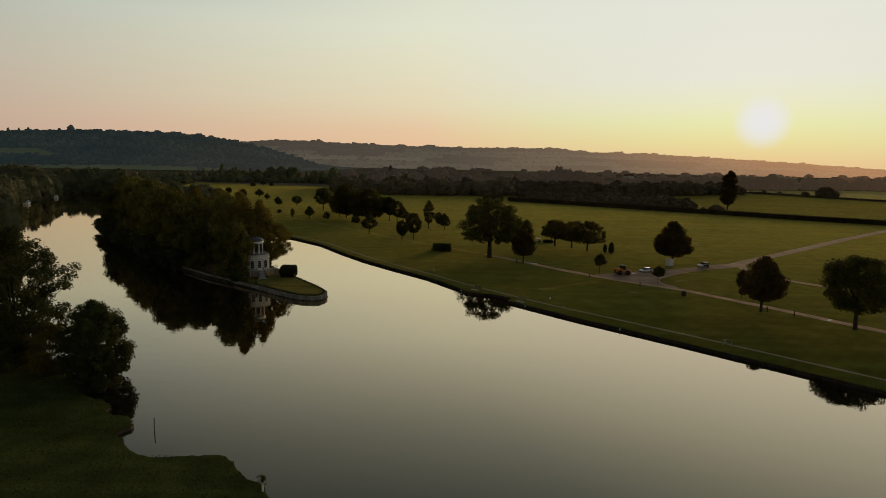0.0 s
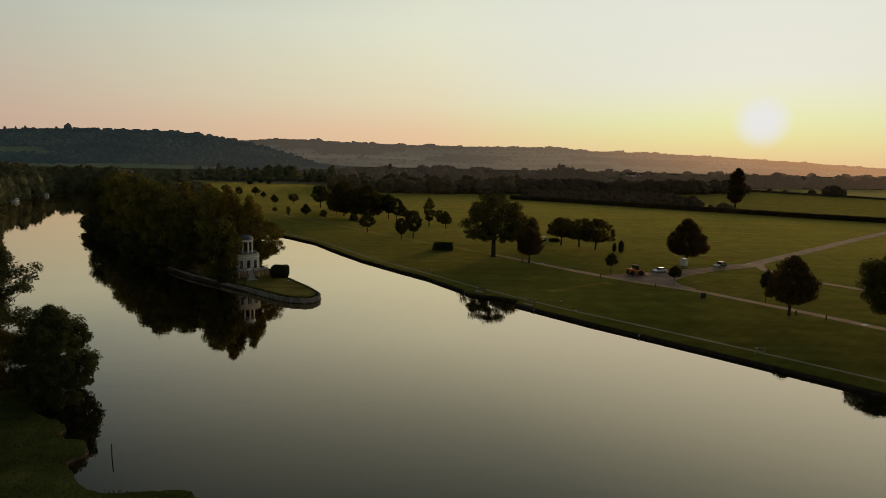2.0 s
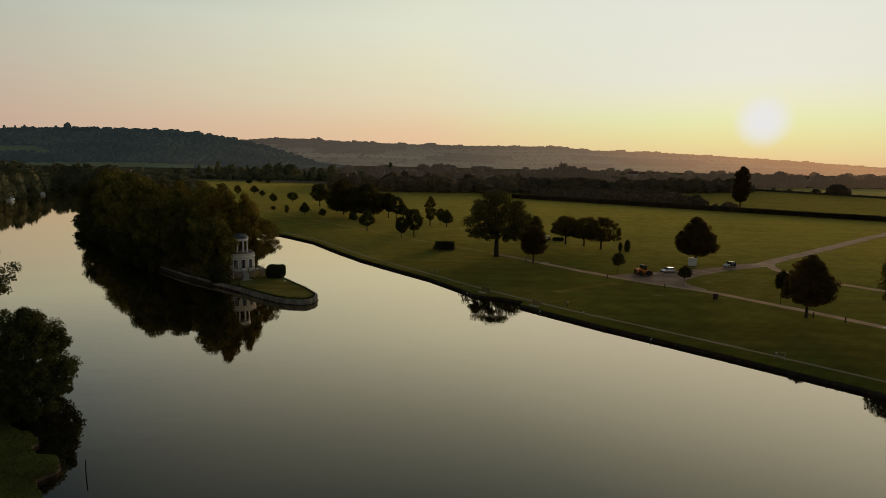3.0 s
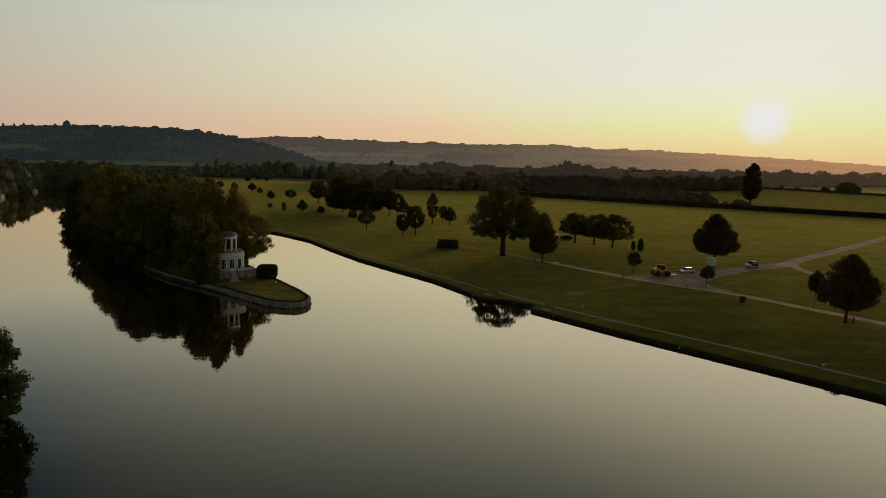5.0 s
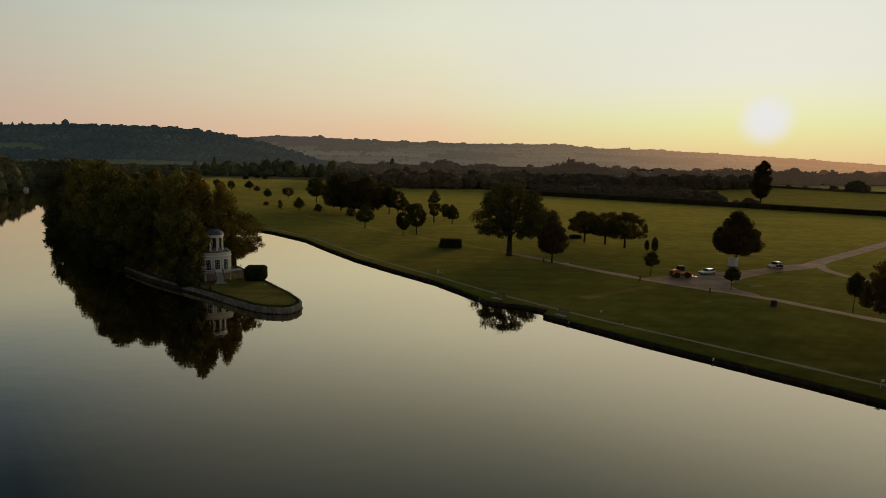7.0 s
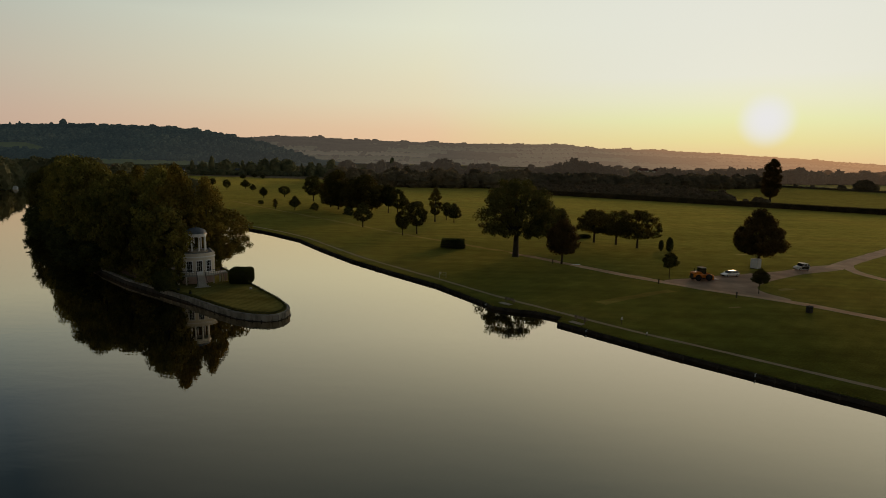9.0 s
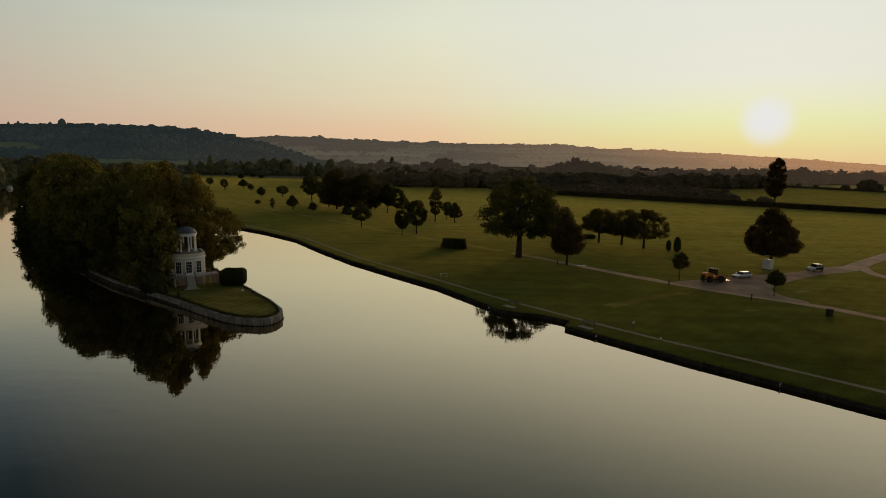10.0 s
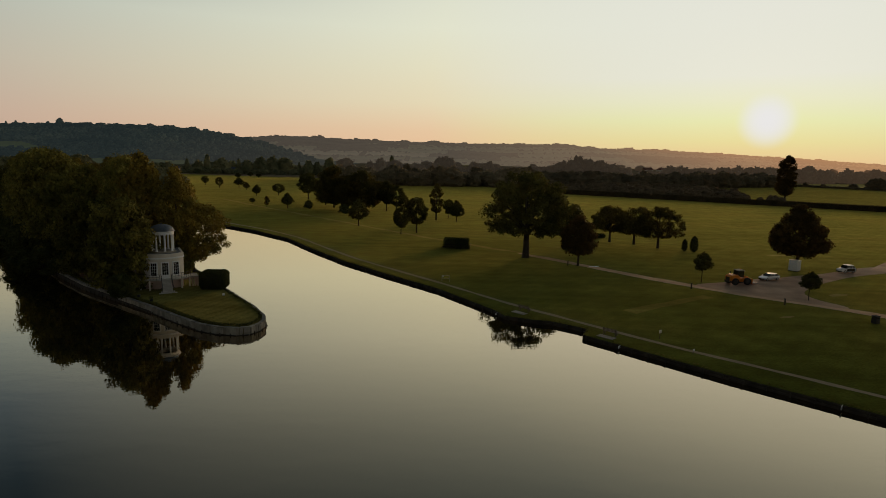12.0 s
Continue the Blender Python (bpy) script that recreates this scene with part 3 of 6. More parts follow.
PROFILES = {
    "round": lambda u: math.sqrt(max(0.0, 1 - (2 * u - 1) ** 2)) ** 0.85,
    "egg": lambda u: (min(1.0, u / 0.22) ** 0.5) * (1 - max(0.0, (u - 0.22) / 0.78) ** 1.7) ** 0.75,
    "dome": lambda u: (min(1.0, u / 0.12) ** 0.4) * math.sqrt(max(0.0, 1 - u ** 2.4)),
    "oak": lambda u: 0.72 + 0.28 * u / 0.36 if u < 0.36 else math.sqrt(max(0.0, 1 - ((u - 0.36) / 0.64) ** 2)) ** 0.9,
    "column": lambda u: (min(1.0, u / 0.15) ** 0.6) * (1 - max(0.0, (u - 0.5) / 0.5) ** 2.2) ** 0.7,
    "spire": lambda u: (min(1.0, u / 0.1) ** 0.5) * (1 - u) ** 0.8,
    "bush": lambda u: (0.72 + 0.28 * min(1.0, u / 0.3)) * math.sqrt(max(0.0, 1 - u ** 2.6)),
}


def crown_clumps(rng, h, cb, w, shape, clumps, lobes, clump_r, lean=(0, 0)):
    prof = PROFILES[shape]
    off = rng.random(3) * 50
    centres, radii = [], []
    while len(centres) < clumps:
        u, a = rng.random(), rng.random() * 2 * math.pi
        q = prof(u)
        if rng.random() > q + 0.1:
            continue
        k = 1 + lobes * (noise.noise((math.cos(a) * 1.3 + off[0], math.sin(a) * 1.3 + off[1], u * 2.4 + off[2])) * 1.7 + rng.normal(0, 0.25))
        rr = q * (w / 2) * k * (0.35 + 0.65 * rng.random() ** 0.42)
        R = clump_r * (0.7 + 0.6 * rng.random())
        rr = max(0.0, rr - R * 0.55)
        z = cb + (h - cb) * u
        z = min(max(z, cb + R * 0.5), h - R * 0.55 * (1 - 0.4 * rng.random()))
        centres.append((rr * math.cos(a) + lean[0] * u, rr * math.sin(a) + lean[1] * u, z))
        radii.append(R)
    return np.array(centres), np.array(radii)


def wood_mesh(rng, h, cb, w, centres, trunk_r, limbs=7):
    verts, faces = [], []

    def join(v, f):
        k = len(verts)
        verts.extend(v)
        faces.extend(tuple(i + k for i in q) for q in f)

    sway = rng.normal(0, 0.05 * h ** 0.5, 2)
    top = cb + (h - cb) * 0.62
    spine = [(0, 0, -0.25), (0, 0, 0.25), (sway[0] * 0.3, sway[1] * 0.3, cb * 0.6 + 0.4), (sway[0], sway[1], cb + 0.18 * (h - cb)), (sway[0] * 0.4, sway[1] * 0.4, top)]
    join(*tube_arrays(spine, [trunk_r * 1.7, trunk_r * 1.15, trunk_r * 0.92, trunk_r * 0.7, trunk_r * 0.18], 9))
    order = rng.permutation(len(centres))[:limbs]
    for i in order:
        e = Vector(centres[i])
        z0 = min(cb * (0.75 + 0.3 * rng.random()) + 0.15 * (h - cb) * rng.random(), e.z - 0.3)
        s = Vector((sway[0] * 0.5, sway[1] * 0.5, max(0.4, z0)))
        m = s.lerp(e, 0.5) + Vector((0, 0, 0.10 * (e - s).length))
        join(*tube_arrays([s, s.lerp(m, 0.6), m, e], [trunk_r * 0.5, trunk_r * 0.36, trunk_r * 0.24, trunk_r * 0.06], 5))
    return mesh_of("trunk", verts, faces, BARK, smooth=True)


def make_tree(name, h, cb, w, shape, leaf, label, category="tree", group="", clumps=90, count=60, size=0.5, lobes=0.25, clump_r=None, seed=1, trunk_r=None, limbs=8, lean=(0, 0)):
    rng = np.random.default_rng(seed)
    clump_r = clump_r or w * 0.13
    centres, radii = crown_clumps(rng, h, cb, w, shape, clumps, lobes, clump_r, lean)
    root = thing(name, label, category, group)
    part("trunk", wood_mesh(rng, h, cb, w, centres, trunk_r or max(0.06, 0.022 * h), limbs), None, root)
    part("crown", quads_mesh("crown", leaf_quads(rng, centres, radii, int(1.5 * count), 0.8 * size), leaf), None, root)
    return root


def put(ob, x, y, z=LAND, rz=0.0, s=1.0, sz=None):
    ob.matrix_world = pose(x, y, z, 0, 0, rz) @ Matrix.Diagonal((s, s, sz or s, 1))
    return ob


def again(ob, x, y, z=LAND, rz=0.0, s=1.0, sz=None, label=""):
    keep = tuple(ob.scale)
    ob.scale = (1, 1, 1)
    c = copy_thing(ob, pose(x, y, z, 0, 0, rz))
    ob.scale = keep
    c.scale = (s, s, sz or s)
    if label:
        tagged(c, label)
    return c


# the meadow's single trees
put(make_tree("tree", 21.4, 6.0, 22.6, "oak", GREEN, "large old spreading oak with dark green crown and thick trunk", group="meadow trees", clumps=230, count=74, size=0.55, lobes=0.34, clump_r=1.6, seed=11, trunk_r=0.8, limbs=14), 16.2, 216.8)
put(make_tree("tree", 13.0, 3.6, 12.0, "round", GREEN, "dark green round-headed tree beside the old oak", group="meadow trees", clumps=70, count=70, size=0.55, lobes=0.25, seed=12), 28.7, 232.8)
put(make_tree("tree", 11.9, 3.0, 10.2, "egg", RUSSET, "bushy dark russet-green tree beside the gravel drive", group="meadow trees", clumps=110, count=70, size=0.5, lobes=0.16, seed=13), 27.3, 206.5)
orchard = [(45.8, 248.7, 10.9, 13.0, 3.4), (52.1, 244.9, 11.2, 13.6, 3.3), (56.9, 238.1, 11.8, 15.6, 3.2)]
for i, (x, y, h, w, cb) in enumerate(orchard):
    put(make_tree("tree", h, cb, w, "dome", OLIVE, "low spreading orchard-like tree with a forked trunk", group="row of three trees", clumps=130, count=62, size=0.40, lobes=0.08, clump_r=1.15, seed=20 + i, trunk_r=0.34, limbs=22), x, y)
for i, (x, y, h, w) in enumerate([(62.8, 233.4, 3.4, 1.5), (65.0, 232.4, 4.5, 2.2)]):
    put(make_tree("clipped_yew", h, 0.1, w, "column", DARK, "narrow dark clipped columnar yew standing on the grass", "shrub", "columnar yews", clumps=130, count=50, size=0.24, lobes=0.02, clump_r=0.3, seed=30 + i), x, y)
young = make_tree("young_tree", 6.4, 2.7, 4.6, "egg", GREEN, "slender young tree with a small pointed crown", "tree", "young meadow trees", clumps=55, count=55, size=0.32, lobes=0.2, clump_r=0.62, seed=33, trunk_r=0.09)
put(young, 50.0, 190.9)
again(young, 63.8, 176.4, rz=70, s=0.86, label="slender young tree beside the gravel parking area")
again(young, 79.4, 157.7, rz=200, s=0.85, sz=1.3, label="tall thin dark young tree beside the drive")
put(make_tree("tree", 15.3, 3.3, 13.9, "egg", RUSSET, "dense broad cone-shaped chestnut tree over a white cabin", group="meadow trees", clumps=210, count=80, size=0.5, lobes=0.08, clump_r=1.35, seed=41, trunk_r=0.42), 80.0, 209.0)
put(make_tree("tree", 13.6, 3.0, 12.4, "egg", RUSSET, "round-crowned russet-green tree on the riverside meadow", group="meadow trees", clumps=130, count=80, size=0.5, lobes=0.12, clump_r=1.25, seed=42, trunk_r=0.3), 78.6, 146.0)
put(make_tree("tree", 16.0, 4.4, 15.4, "round", GREEN, "broad dark tree with a leaning trunk by the drive", group="meadow trees", clumps=160, count=80, size=0.52, lobes=0.2, clump_r=1.6, seed=43, trunk_r=0.42), 92.0, 131.6)
put(make_tree("tree", 29.8, 3.4, 13.2, "column", RUSSET, "very tall dark lime tree standing by the field hedge", group="meadow trees", clumps=170, count=60, size=0.85, lobes=0.16, clump_r=1.9, seed=44, trunk_r=0.6), 219.0, 466.0)

# smaller trees of the avenue, four shapes repeated
V = [make_tree("tree", 10.0, 2.6, 8.4, "egg", GREEN, "small round-headed meadow tree with a straight trunk", group="avenue trees", clumps=130, count=42, size=0.42, lobes=0.04, clump_r=0.78, seed=51),
     make_tree("tree", 10.0, 2.6, 8.0, "round", GREEN, "small round-headed meadow tree with a straight trunk", group="avenue trees", clumps=130, count=42, size=0.42, lobes=0.07, clump_r=0.78, seed=52),
     make_tree("tree", 10.0, 2.2, 4.6, "column", OLIVE, "small narrow upright meadow tree", group="avenue trees", clumps=50, count=50, size=0.42, lobes=0.2, clump_r=0.8, seed=53),
     make_tree("tree", 10.0, 1.2, 10.5, "dome", OLIVE, "broad bushy tree in a thick clump on the meadow", group="avenue trees", clumps=100, count=60, size=0.6, lobes=0.25, seed=54),
     make_tree("shrub", 4.0, 0.1, 5.0, "bush", DARK, "low rounded dark shrub on the grass", "shrub", "meadow shrubs", clumps=40, count=45, size=0.36, lobes=0.2, clump_r=0.8, seed=55)]
SMALL = [
    (0, -35.8, 275.4, 9.4, 8.1), (4, -48.6, 317.5, 3.9, 5.4), (1, -19.0, 255.5, 8.6, 5.6), (1, -14.3, 259.8, 11.4, 7.9), (2, -9.0, 299.5, 14.0, 5.7),
    (1, -4.3, 307.5, 7.6, 4.7), (0, -1.0, 296.3, 8.2, 7.3), (3, -58.5, 344.9, 18.9, 18.0), (3, -42.8, 332.8, 17.3, 22.4), (1, -32.2, 331.9, 13.2, 8.2),
    (1, -27.1, 324.3, 11.7, 8.2), (0, -24.0, 330.6, 7.4, 7.2), (1, -81.7, 390.8, 14.1, 12.2), (3, -70.5, 377.4, 11.1, 10.2), (3, -50.9, 340.2, 14.8, 13.0),
    (0, -77.6, 334.9, 7.0, 6.1), (4, -68.3, 336.7, 3.8, 4.6), (2, -88.3, 338.8, 5.1, 2.6), (1, -105.6, 416.1, 6.7, 7.9), (0, -122.1, 426.7, 5.3, 5.7),
    (1, -100.9, 356.1, 2.8, 3.3), (0, -154.8, 487.4, 6.9, 7.9), (0, -140.0, 460.1, 5.2, 5.2), (0, -206.5, 662.6, 4.9, 6.3), (1, -192.1, 643.8, 4.1, 5.5),
    (0, -206.1, 626.8, 5.3, 6.5), (1, -162.6, 471.7, 7.4, 5.8), (0, -115.6, 406.7, 5.8, 5.2), (1, -187.8, 508.4, 6.4, 5.9), (1, -62.5, 365.9, 12.1, 9.2), (3, -64.7, 355.8, 13.6, 11.7)]
first = set()
for i, (v, x, y, h, w) in enumerate(SMALL):
    base_h, base_w = [(10, 8.4), (10, 8.0), (10, 4.6), (10, 10.5), (4.0, 5.0)][v]
    if v in first:
        again(V[v], x, y, rz=47 * i, s=w / base_w, sz=h / base_h)
    else:
        first.add(v)
        V[v].matrix_world = pose(x, y, LAND, 0, 0, 47 * i)
        V[v].scale = (w / base_w, w / base_w, h / base_h)

# the island's trees
I_DENSE = [make_tree("tree", 22.0, 3.0, 17.0, "dome", ISLE_GREEN, "tall dense broadleaf tree crowded on the river island", group="island trees", clumps=170, count=62, size=0.68, lobes=0.24, clump_r=1.9, seed=61, trunk_r=0.45),
           make_tree("tree", 22.0, 2.5, 15.0, "egg", ISLE_OLIVE, "tall olive-green broadleaf tree crowded on the river island", group="island trees", clumps=160, count=62, size=0.66, lobes=0.24, clump_r=1.7, seed=62, trunk_r=0.42),
           make_tree("tree", 16.0, 0.6, 14.0, "bush", ISLE_GREEN, "bushy low-branched tree overhanging the water", group="island trees", clumps=150, count=62, size=0.6, lobes=0.3, clump_r=1.5, seed=63, trunk_r=0.3)]
ISLAND_TREES = [
    (2, -60.2, 169.6, 17.0, 13.0), (0, -68.0, 184.5, 24.7, 13.6), (1, -61.9, 179.6, 25.2, 12.4), (1, -56.8, 182.6, 22.4, 10.6), (1, -73.5, 196.0, 24.4, 13.4), (0, -82.0, 194.5, 22.6, 13.4), (2, -73.8, 180.6, 16.5, 11.5), (2, -85.4, 190.8, 20.5, 12.5),
    (0, -93.0, 200.5, 25.1, 14.6), (1, -80.5, 211.5, 24.0, 14.4), (2, -99.8, 206.6, 24.6, 13.5), (0, -105.3, 221.0, 24.7, 15.5), (1, -94.8, 226.5, 23.4, 14.4), (2, -113.7, 222.7, 23.6, 13.5), (0, -118.3, 237.8, 25.9, 16.5), (2, -126.6, 238.2, 24.0, 13.5),
    (1, -109.8, 243.9, 21.2, 14.4), (0, -132.3, 253.4, 26.1, 15.5), (2, -141.7, 253.9, 21.4, 13.4), (1, -125.7, 260.4, 22.6, 14.4), (0, -144.1, 267.9, 25.5, 14.4), (2, -150.4, 268.5, 17.4, 11.3), (2, -56.7, 182.0, 10.3, 7.7)]
first = set()
for i, (v, x, y, h, w) in enumerate(ISLAND_TREES):
    base_h, base_w = [(22, 17), (22, 15), (16, 14)][v]
    if v in first:
        again(I_DENSE[v], x, y, 1.95, 61 * i, w / base_w, 0.94 * h / base_h)
    else:
        first.add(v)
        I_DENSE[v].matrix_world = pose(x, y, 1.95, 0, 0, 61 * i)
        I_DENSE[v].scale = (w / base_w, w / base_w, 0.94 * h / base_h)
put(make_tree("tree", 13.6, 2.6, 13.4, "round", ISLE_OLIVE, "spreading tree beside the temple with drooping outer branches", group="island trees", clumps=130, count=75, size=0.42, lobes=0.18, clump_r=1.3, seed=66, trunk_r=0.25, lean=(1.0, 0.3)), -55.0, 185.4, 1.95)

for i, (x, y) in enumerate([(-84.0, 184.6), (-92.5, 193.2), (-100.0, 201.8), (-107.6, 210.2), (-115.0, 219.0), (-122.4, 227.4), (-130.0, 236.0), (-137.6, 244.6), (-144.8, 253.2), (-151.6, 262.4), (-155.6, 271.4), (-153.0, 278.4)]):
    again(V[4], x, y, 1.2, 73 * i, 1.9 + 0.2 * (i % 3), 1.5 + 0.25 * (i % 4), "low dark shrub overhanging the island bank")

again(V[4], -47.5, 173.4, 1.95, 20, 0.42, 0.62, "small ragged shrub beside the clipped hedge")
put(make_tree("shrub", 4.0, 0.1, 5.2, "bush", DARK, "dark rounded shrub at the foot of the temple", "shrub", "island shrubs", clumps=70, count=60, size=0.26, lobes=0.1, clump_r=0.6, seed=67), -57.6, 163.4, 1.95)

# near bank: the tall tree, the shrubs at the water
put(make_tree("tree", 23.5, 2.0, 19.0, "dome", DARK, "tall dark riverbank tree with open ragged branches", group="near bank trees", clumps=330, count=75, size=0.42, lobes=0.42, clump_r=1.45, seed=71, trunk_r=0.5, limbs=16), -73.5, 101.5, 0.6)
put(make_tree("tree", 25.0, 2.0, 18.0, "dome", DARK, "tall dark dense riverbank tree", group="near bank trees", clumps=170, count=75, size=0.45, lobes=0.3, clump_r=1.6, seed=72, trunk_r=0.5), -92.0, 104.0, 0.6)
put(make_tree("tree", 12.8, 0.3, 11.4, "bush", DARK, "bushy waterside tree leaning over the river", group="near bank trees", clumps=250, count=80, size=0.36, lobes=0.16, clump_r=1.0, seed=73, trunk_r=0.2), -55.6, 94.0, 0.6)
put(make_tree("shrub", 6.6, 0.1, 8.6, "bush", DARK, "dense dark green willow shrub at the water's edge", "shrub", "near bank shrubs", clumps=150, count=80, size=0.28, lobes=0.12, clump_r=0.75, seed=74), -53.2, 90.8, 0.55)
put(make_tree("shrub", 8.8, 0.1, 8.2, "bush", OLIVE, "rounded russet shrub at the lawn's edge", "shrub", "near bank shrubs", clumps=100, count=80, size=0.28, lobes=0.1, clump_r=0.8, seed=75), -64.6, 96.6, 0.45)
put(make_tree("shrub", 9.0, 0.1, 12.0, "bush", DARK, "dark thicket under the riverbank trees", "shrub", "near bank shrubs", clumps=110, count=80, size=0.4, lobes=0.25, clump_r=1.2, seed=76), -73.5, 97.8, 0.5)


# ---------------------------------------------------------------- woods and hedges, too many to count
CROWNS = []
for s in range(5):
    rng = np.random.default_rng(100 + s)
    c, r = crown_clumps(rng, 1.0, 0.06, 0.85, ["dome", "egg", "round", "dome", "bush"][s], 26, 0.14, 0.17)
    CROWNS.append(leaf_quads(rng, c, r, 30, 0.062))


def canopy(seed, rows, cols, width, bumps=0.16, top=0.8):
    """A billowing crown of leafy facets, one unit high."""
    rng = np.random.default_rng(seed)
    off = rng.random(3) * 40
    ring = np.zeros((rows + 1, cols, 3))
    for i in range(rows + 1):
        u = i / rows
        crown = 1.06 * (ring[i - 1][:, 2] * 1.58 / (top + 0.14) - 0.58).mean() if i == rows else 1.0
        for j in range(cols):
            a = 2 * math.pi * (j + 0.5 * (i % 2)) / cols
            e = -0.62 + u * (math.pi / 2 + 0.62)
            d = (math.cos(a) * math.cos(e), math.sin(a) * math.cos(e), math.sin(e))
            k = 1 + bumps * (1.6 * noise.noise((d[0] * 2.3 + off[0], d[1] * 2.3 + off[1], d[2] * 2.3 + off[2])) + 0.9 * noise.noise((d[0] * 5.5 + off[1], d[1] * 5.5 + off[2], d[2] * 5.5 + off[0])) + rng.normal(0, 0.3))
            if i == rows:
                k = crown
            ring[i, j] = (d[0] * k * width / 2, d[1] * k * width / 2, max(0.0, (d[2] * k + 0.58) / 1.58) * (top + 0.14) + 0.01)
    q = [[ring[i, j], ring[i, (j + 1) % cols], ring[i + 1, (j + 1) % cols], ring[i + 1, j]] for i in range(rows) for j in range(cols)]
    return np.array(q), ring[:rows].reshape(-1, 3)


MIDS, FARS, TOPS, FINE = [], [], [], []
for s in range(6):
    rng = np.random.default_rng(140 + s)
    q, shell = canopy(140 + s, 8, 15, 0.80, 0.15)
    pick = shell[rng.integers(0, len(shell), 320)]
    MIDS.append(np.concatenate([q, leaf_quads(rng, pick, np.full(len(pick), 0.07), 1, 0.085)]))
    q, shell = canopy(160 + s, 5, 11, 0.85, 0.11)
    pick = shell[rng.integers(0, len(shell), 45)]
    FARS.append(np.concatenate([q, leaf_quads(rng, pick, np.full(len(pick), 0.05), 1, 0.08)]))
    q, shell = canopy(200 + s, 11, 21, 0.82, 0.17)
    pick = shell[rng.integers(0, len(shell), 560)]
    FINE.append(np.concatenate([q, leaf_quads(rng, pick, np.full(len(pick), 0.055), 1, 0.062)]))
    TOPS.append(canopy(180 + s, 4, 8, 0.9, 0.2)[0])
SLIM = [canopy(120 + s, 9, 11, 0.40, 0.10)[0] for s in range(2)]


def wood(name, spots, mat, label, category="woodland", kinds=None, base=LAND):
    """One mesh of many crowns; spots are (x, y, height, width)."""
    out = []
    rng = np.random.default_rng(len(spots))
    for k, (x, y, h, w) in enumerate(spots):
        pool = kinds or CROWNS
        q = pool[rng.integers(len(pool))]
        a = rng.random() * 6.283
        rot = np.array([[math.cos(a), -math.sin(a), 0], [math.sin(a), math.cos(a), 0], [0, 0, 1]])
        out.append((q @ rot.T) * np.array([w / 0.85, w / 0.85, h]) + np.array([x, y, base - 0.02 * h]))
    return tagged(new(name, quads_mesh(name, np.concatenate(out), mat)), label, category, kind="stuff")


def belt(seed, line, depth, gap, h, w, jitter=0.3, open_share=0.0):
    """Spots along a line, in rows going back from it (to +y), with gaps where open_share asks for them."""
    rng = np.random.default_rng(seed)
    spots = []
    for (x0, y0), (x1, y1) in zip(line, line[1:]):
        n = max(1, int(math.hypot(x1 - x0, y1 - y0) / gap))
        for i in range(n):
            for r in range(max(1, int(depth / gap))):
                f = (i + rng.random()) / n
                if open_share and 0.5 + 0.9 * noise.noise(((x0 + (x1 - x0) * f) / 45.0, seed * 3.1, r * 1.7)) < open_share:
                    continue
                s = 1 + rng.normal(0, jitter)
                s = min(max(s, 0.72), 1.35)
                spots.append((x0 + (x1 - x0) * f + rng.normal(0, gap * 0.3), y0 + (y1 - y0) * f + r * gap + rng.normal(0, gap * 0.3), h * s, w * (0.8 + 0.4 * rng.random()) * s ** 0.5))
    return spots


# WOODMAT and BANKWOOD are paler than real leaves, to imitate haze
WOODMAT = foliage("mid_woodland", (0.210, 0.165, 0.095), (0.310, 0.240, 0.140), 0.16, 0.5, scale=0.12)
# emission stands in for haze on the valley, copse and edge trees
VALLEYMAT = foliage("valley_trees_haze_glow", (0.120, 0.102, 0.070), (0.200, 0.165, 0.110), 0.15, 0.4, haze_glow=THIN_HAZE_GLOW, scale=0.1)
PLANTMAT = foliage("plantation_bushes", (0.190, 0.145, 0.085), (0.300, 0.222, 0.130), 0.22, 0.5, scale=0.3)
BANKWOOD = foliage("riverside_woodland", (0.125, 0.130, 0.065), (0.285, 0.262, 0.130), 0.2, 0.42, scale=0.12)
VILLAGE_TREES = [(-340, 735, 11.5, 13.3), (-328, 742, 12.3, 14.8), (-296, 749, 14.9, 13.6), (-272, 756, 17.3, 20.6), (-263, 763, 14.7, 12.5), (-237, 740, 16.2, 14.7), (-224, 747, 19.8, 16.9), (-212, 754, 20.6, 17.1),
                 (-199, 761, 19.5, 20.7), (-166, 738, 17.1, 12.0), (-158, 745, 15.8, 10.1), (-145, 752, 20.7, 12.3), (-383, 746, 13.0, 15.0), (-402, 752, 11.0, 14.0)]
EDGE_TREES = [(-110, 655, 21.1, 21), (-88, 678, 18.3, 11), (-75, 661, 22.9, 12), (-62, 684, 20.0, 18), (-39, 667, 18.3, 22), (-12, 690, 24.0, 27), (19, 673, 20.6, 14), (33, 656, 20.6, 12)]
COPSE_TREES = [(95, 690, 16.5, 24), (110, 690, 22.0, 25), (121, 684, 25.5, 24), (128, 694, 28.5, 16), (137, 690, 26.5, 25), (149, 690, 24.6, 26), (161, 690, 21.5, 26), (173, 690, 16.8, 26)]
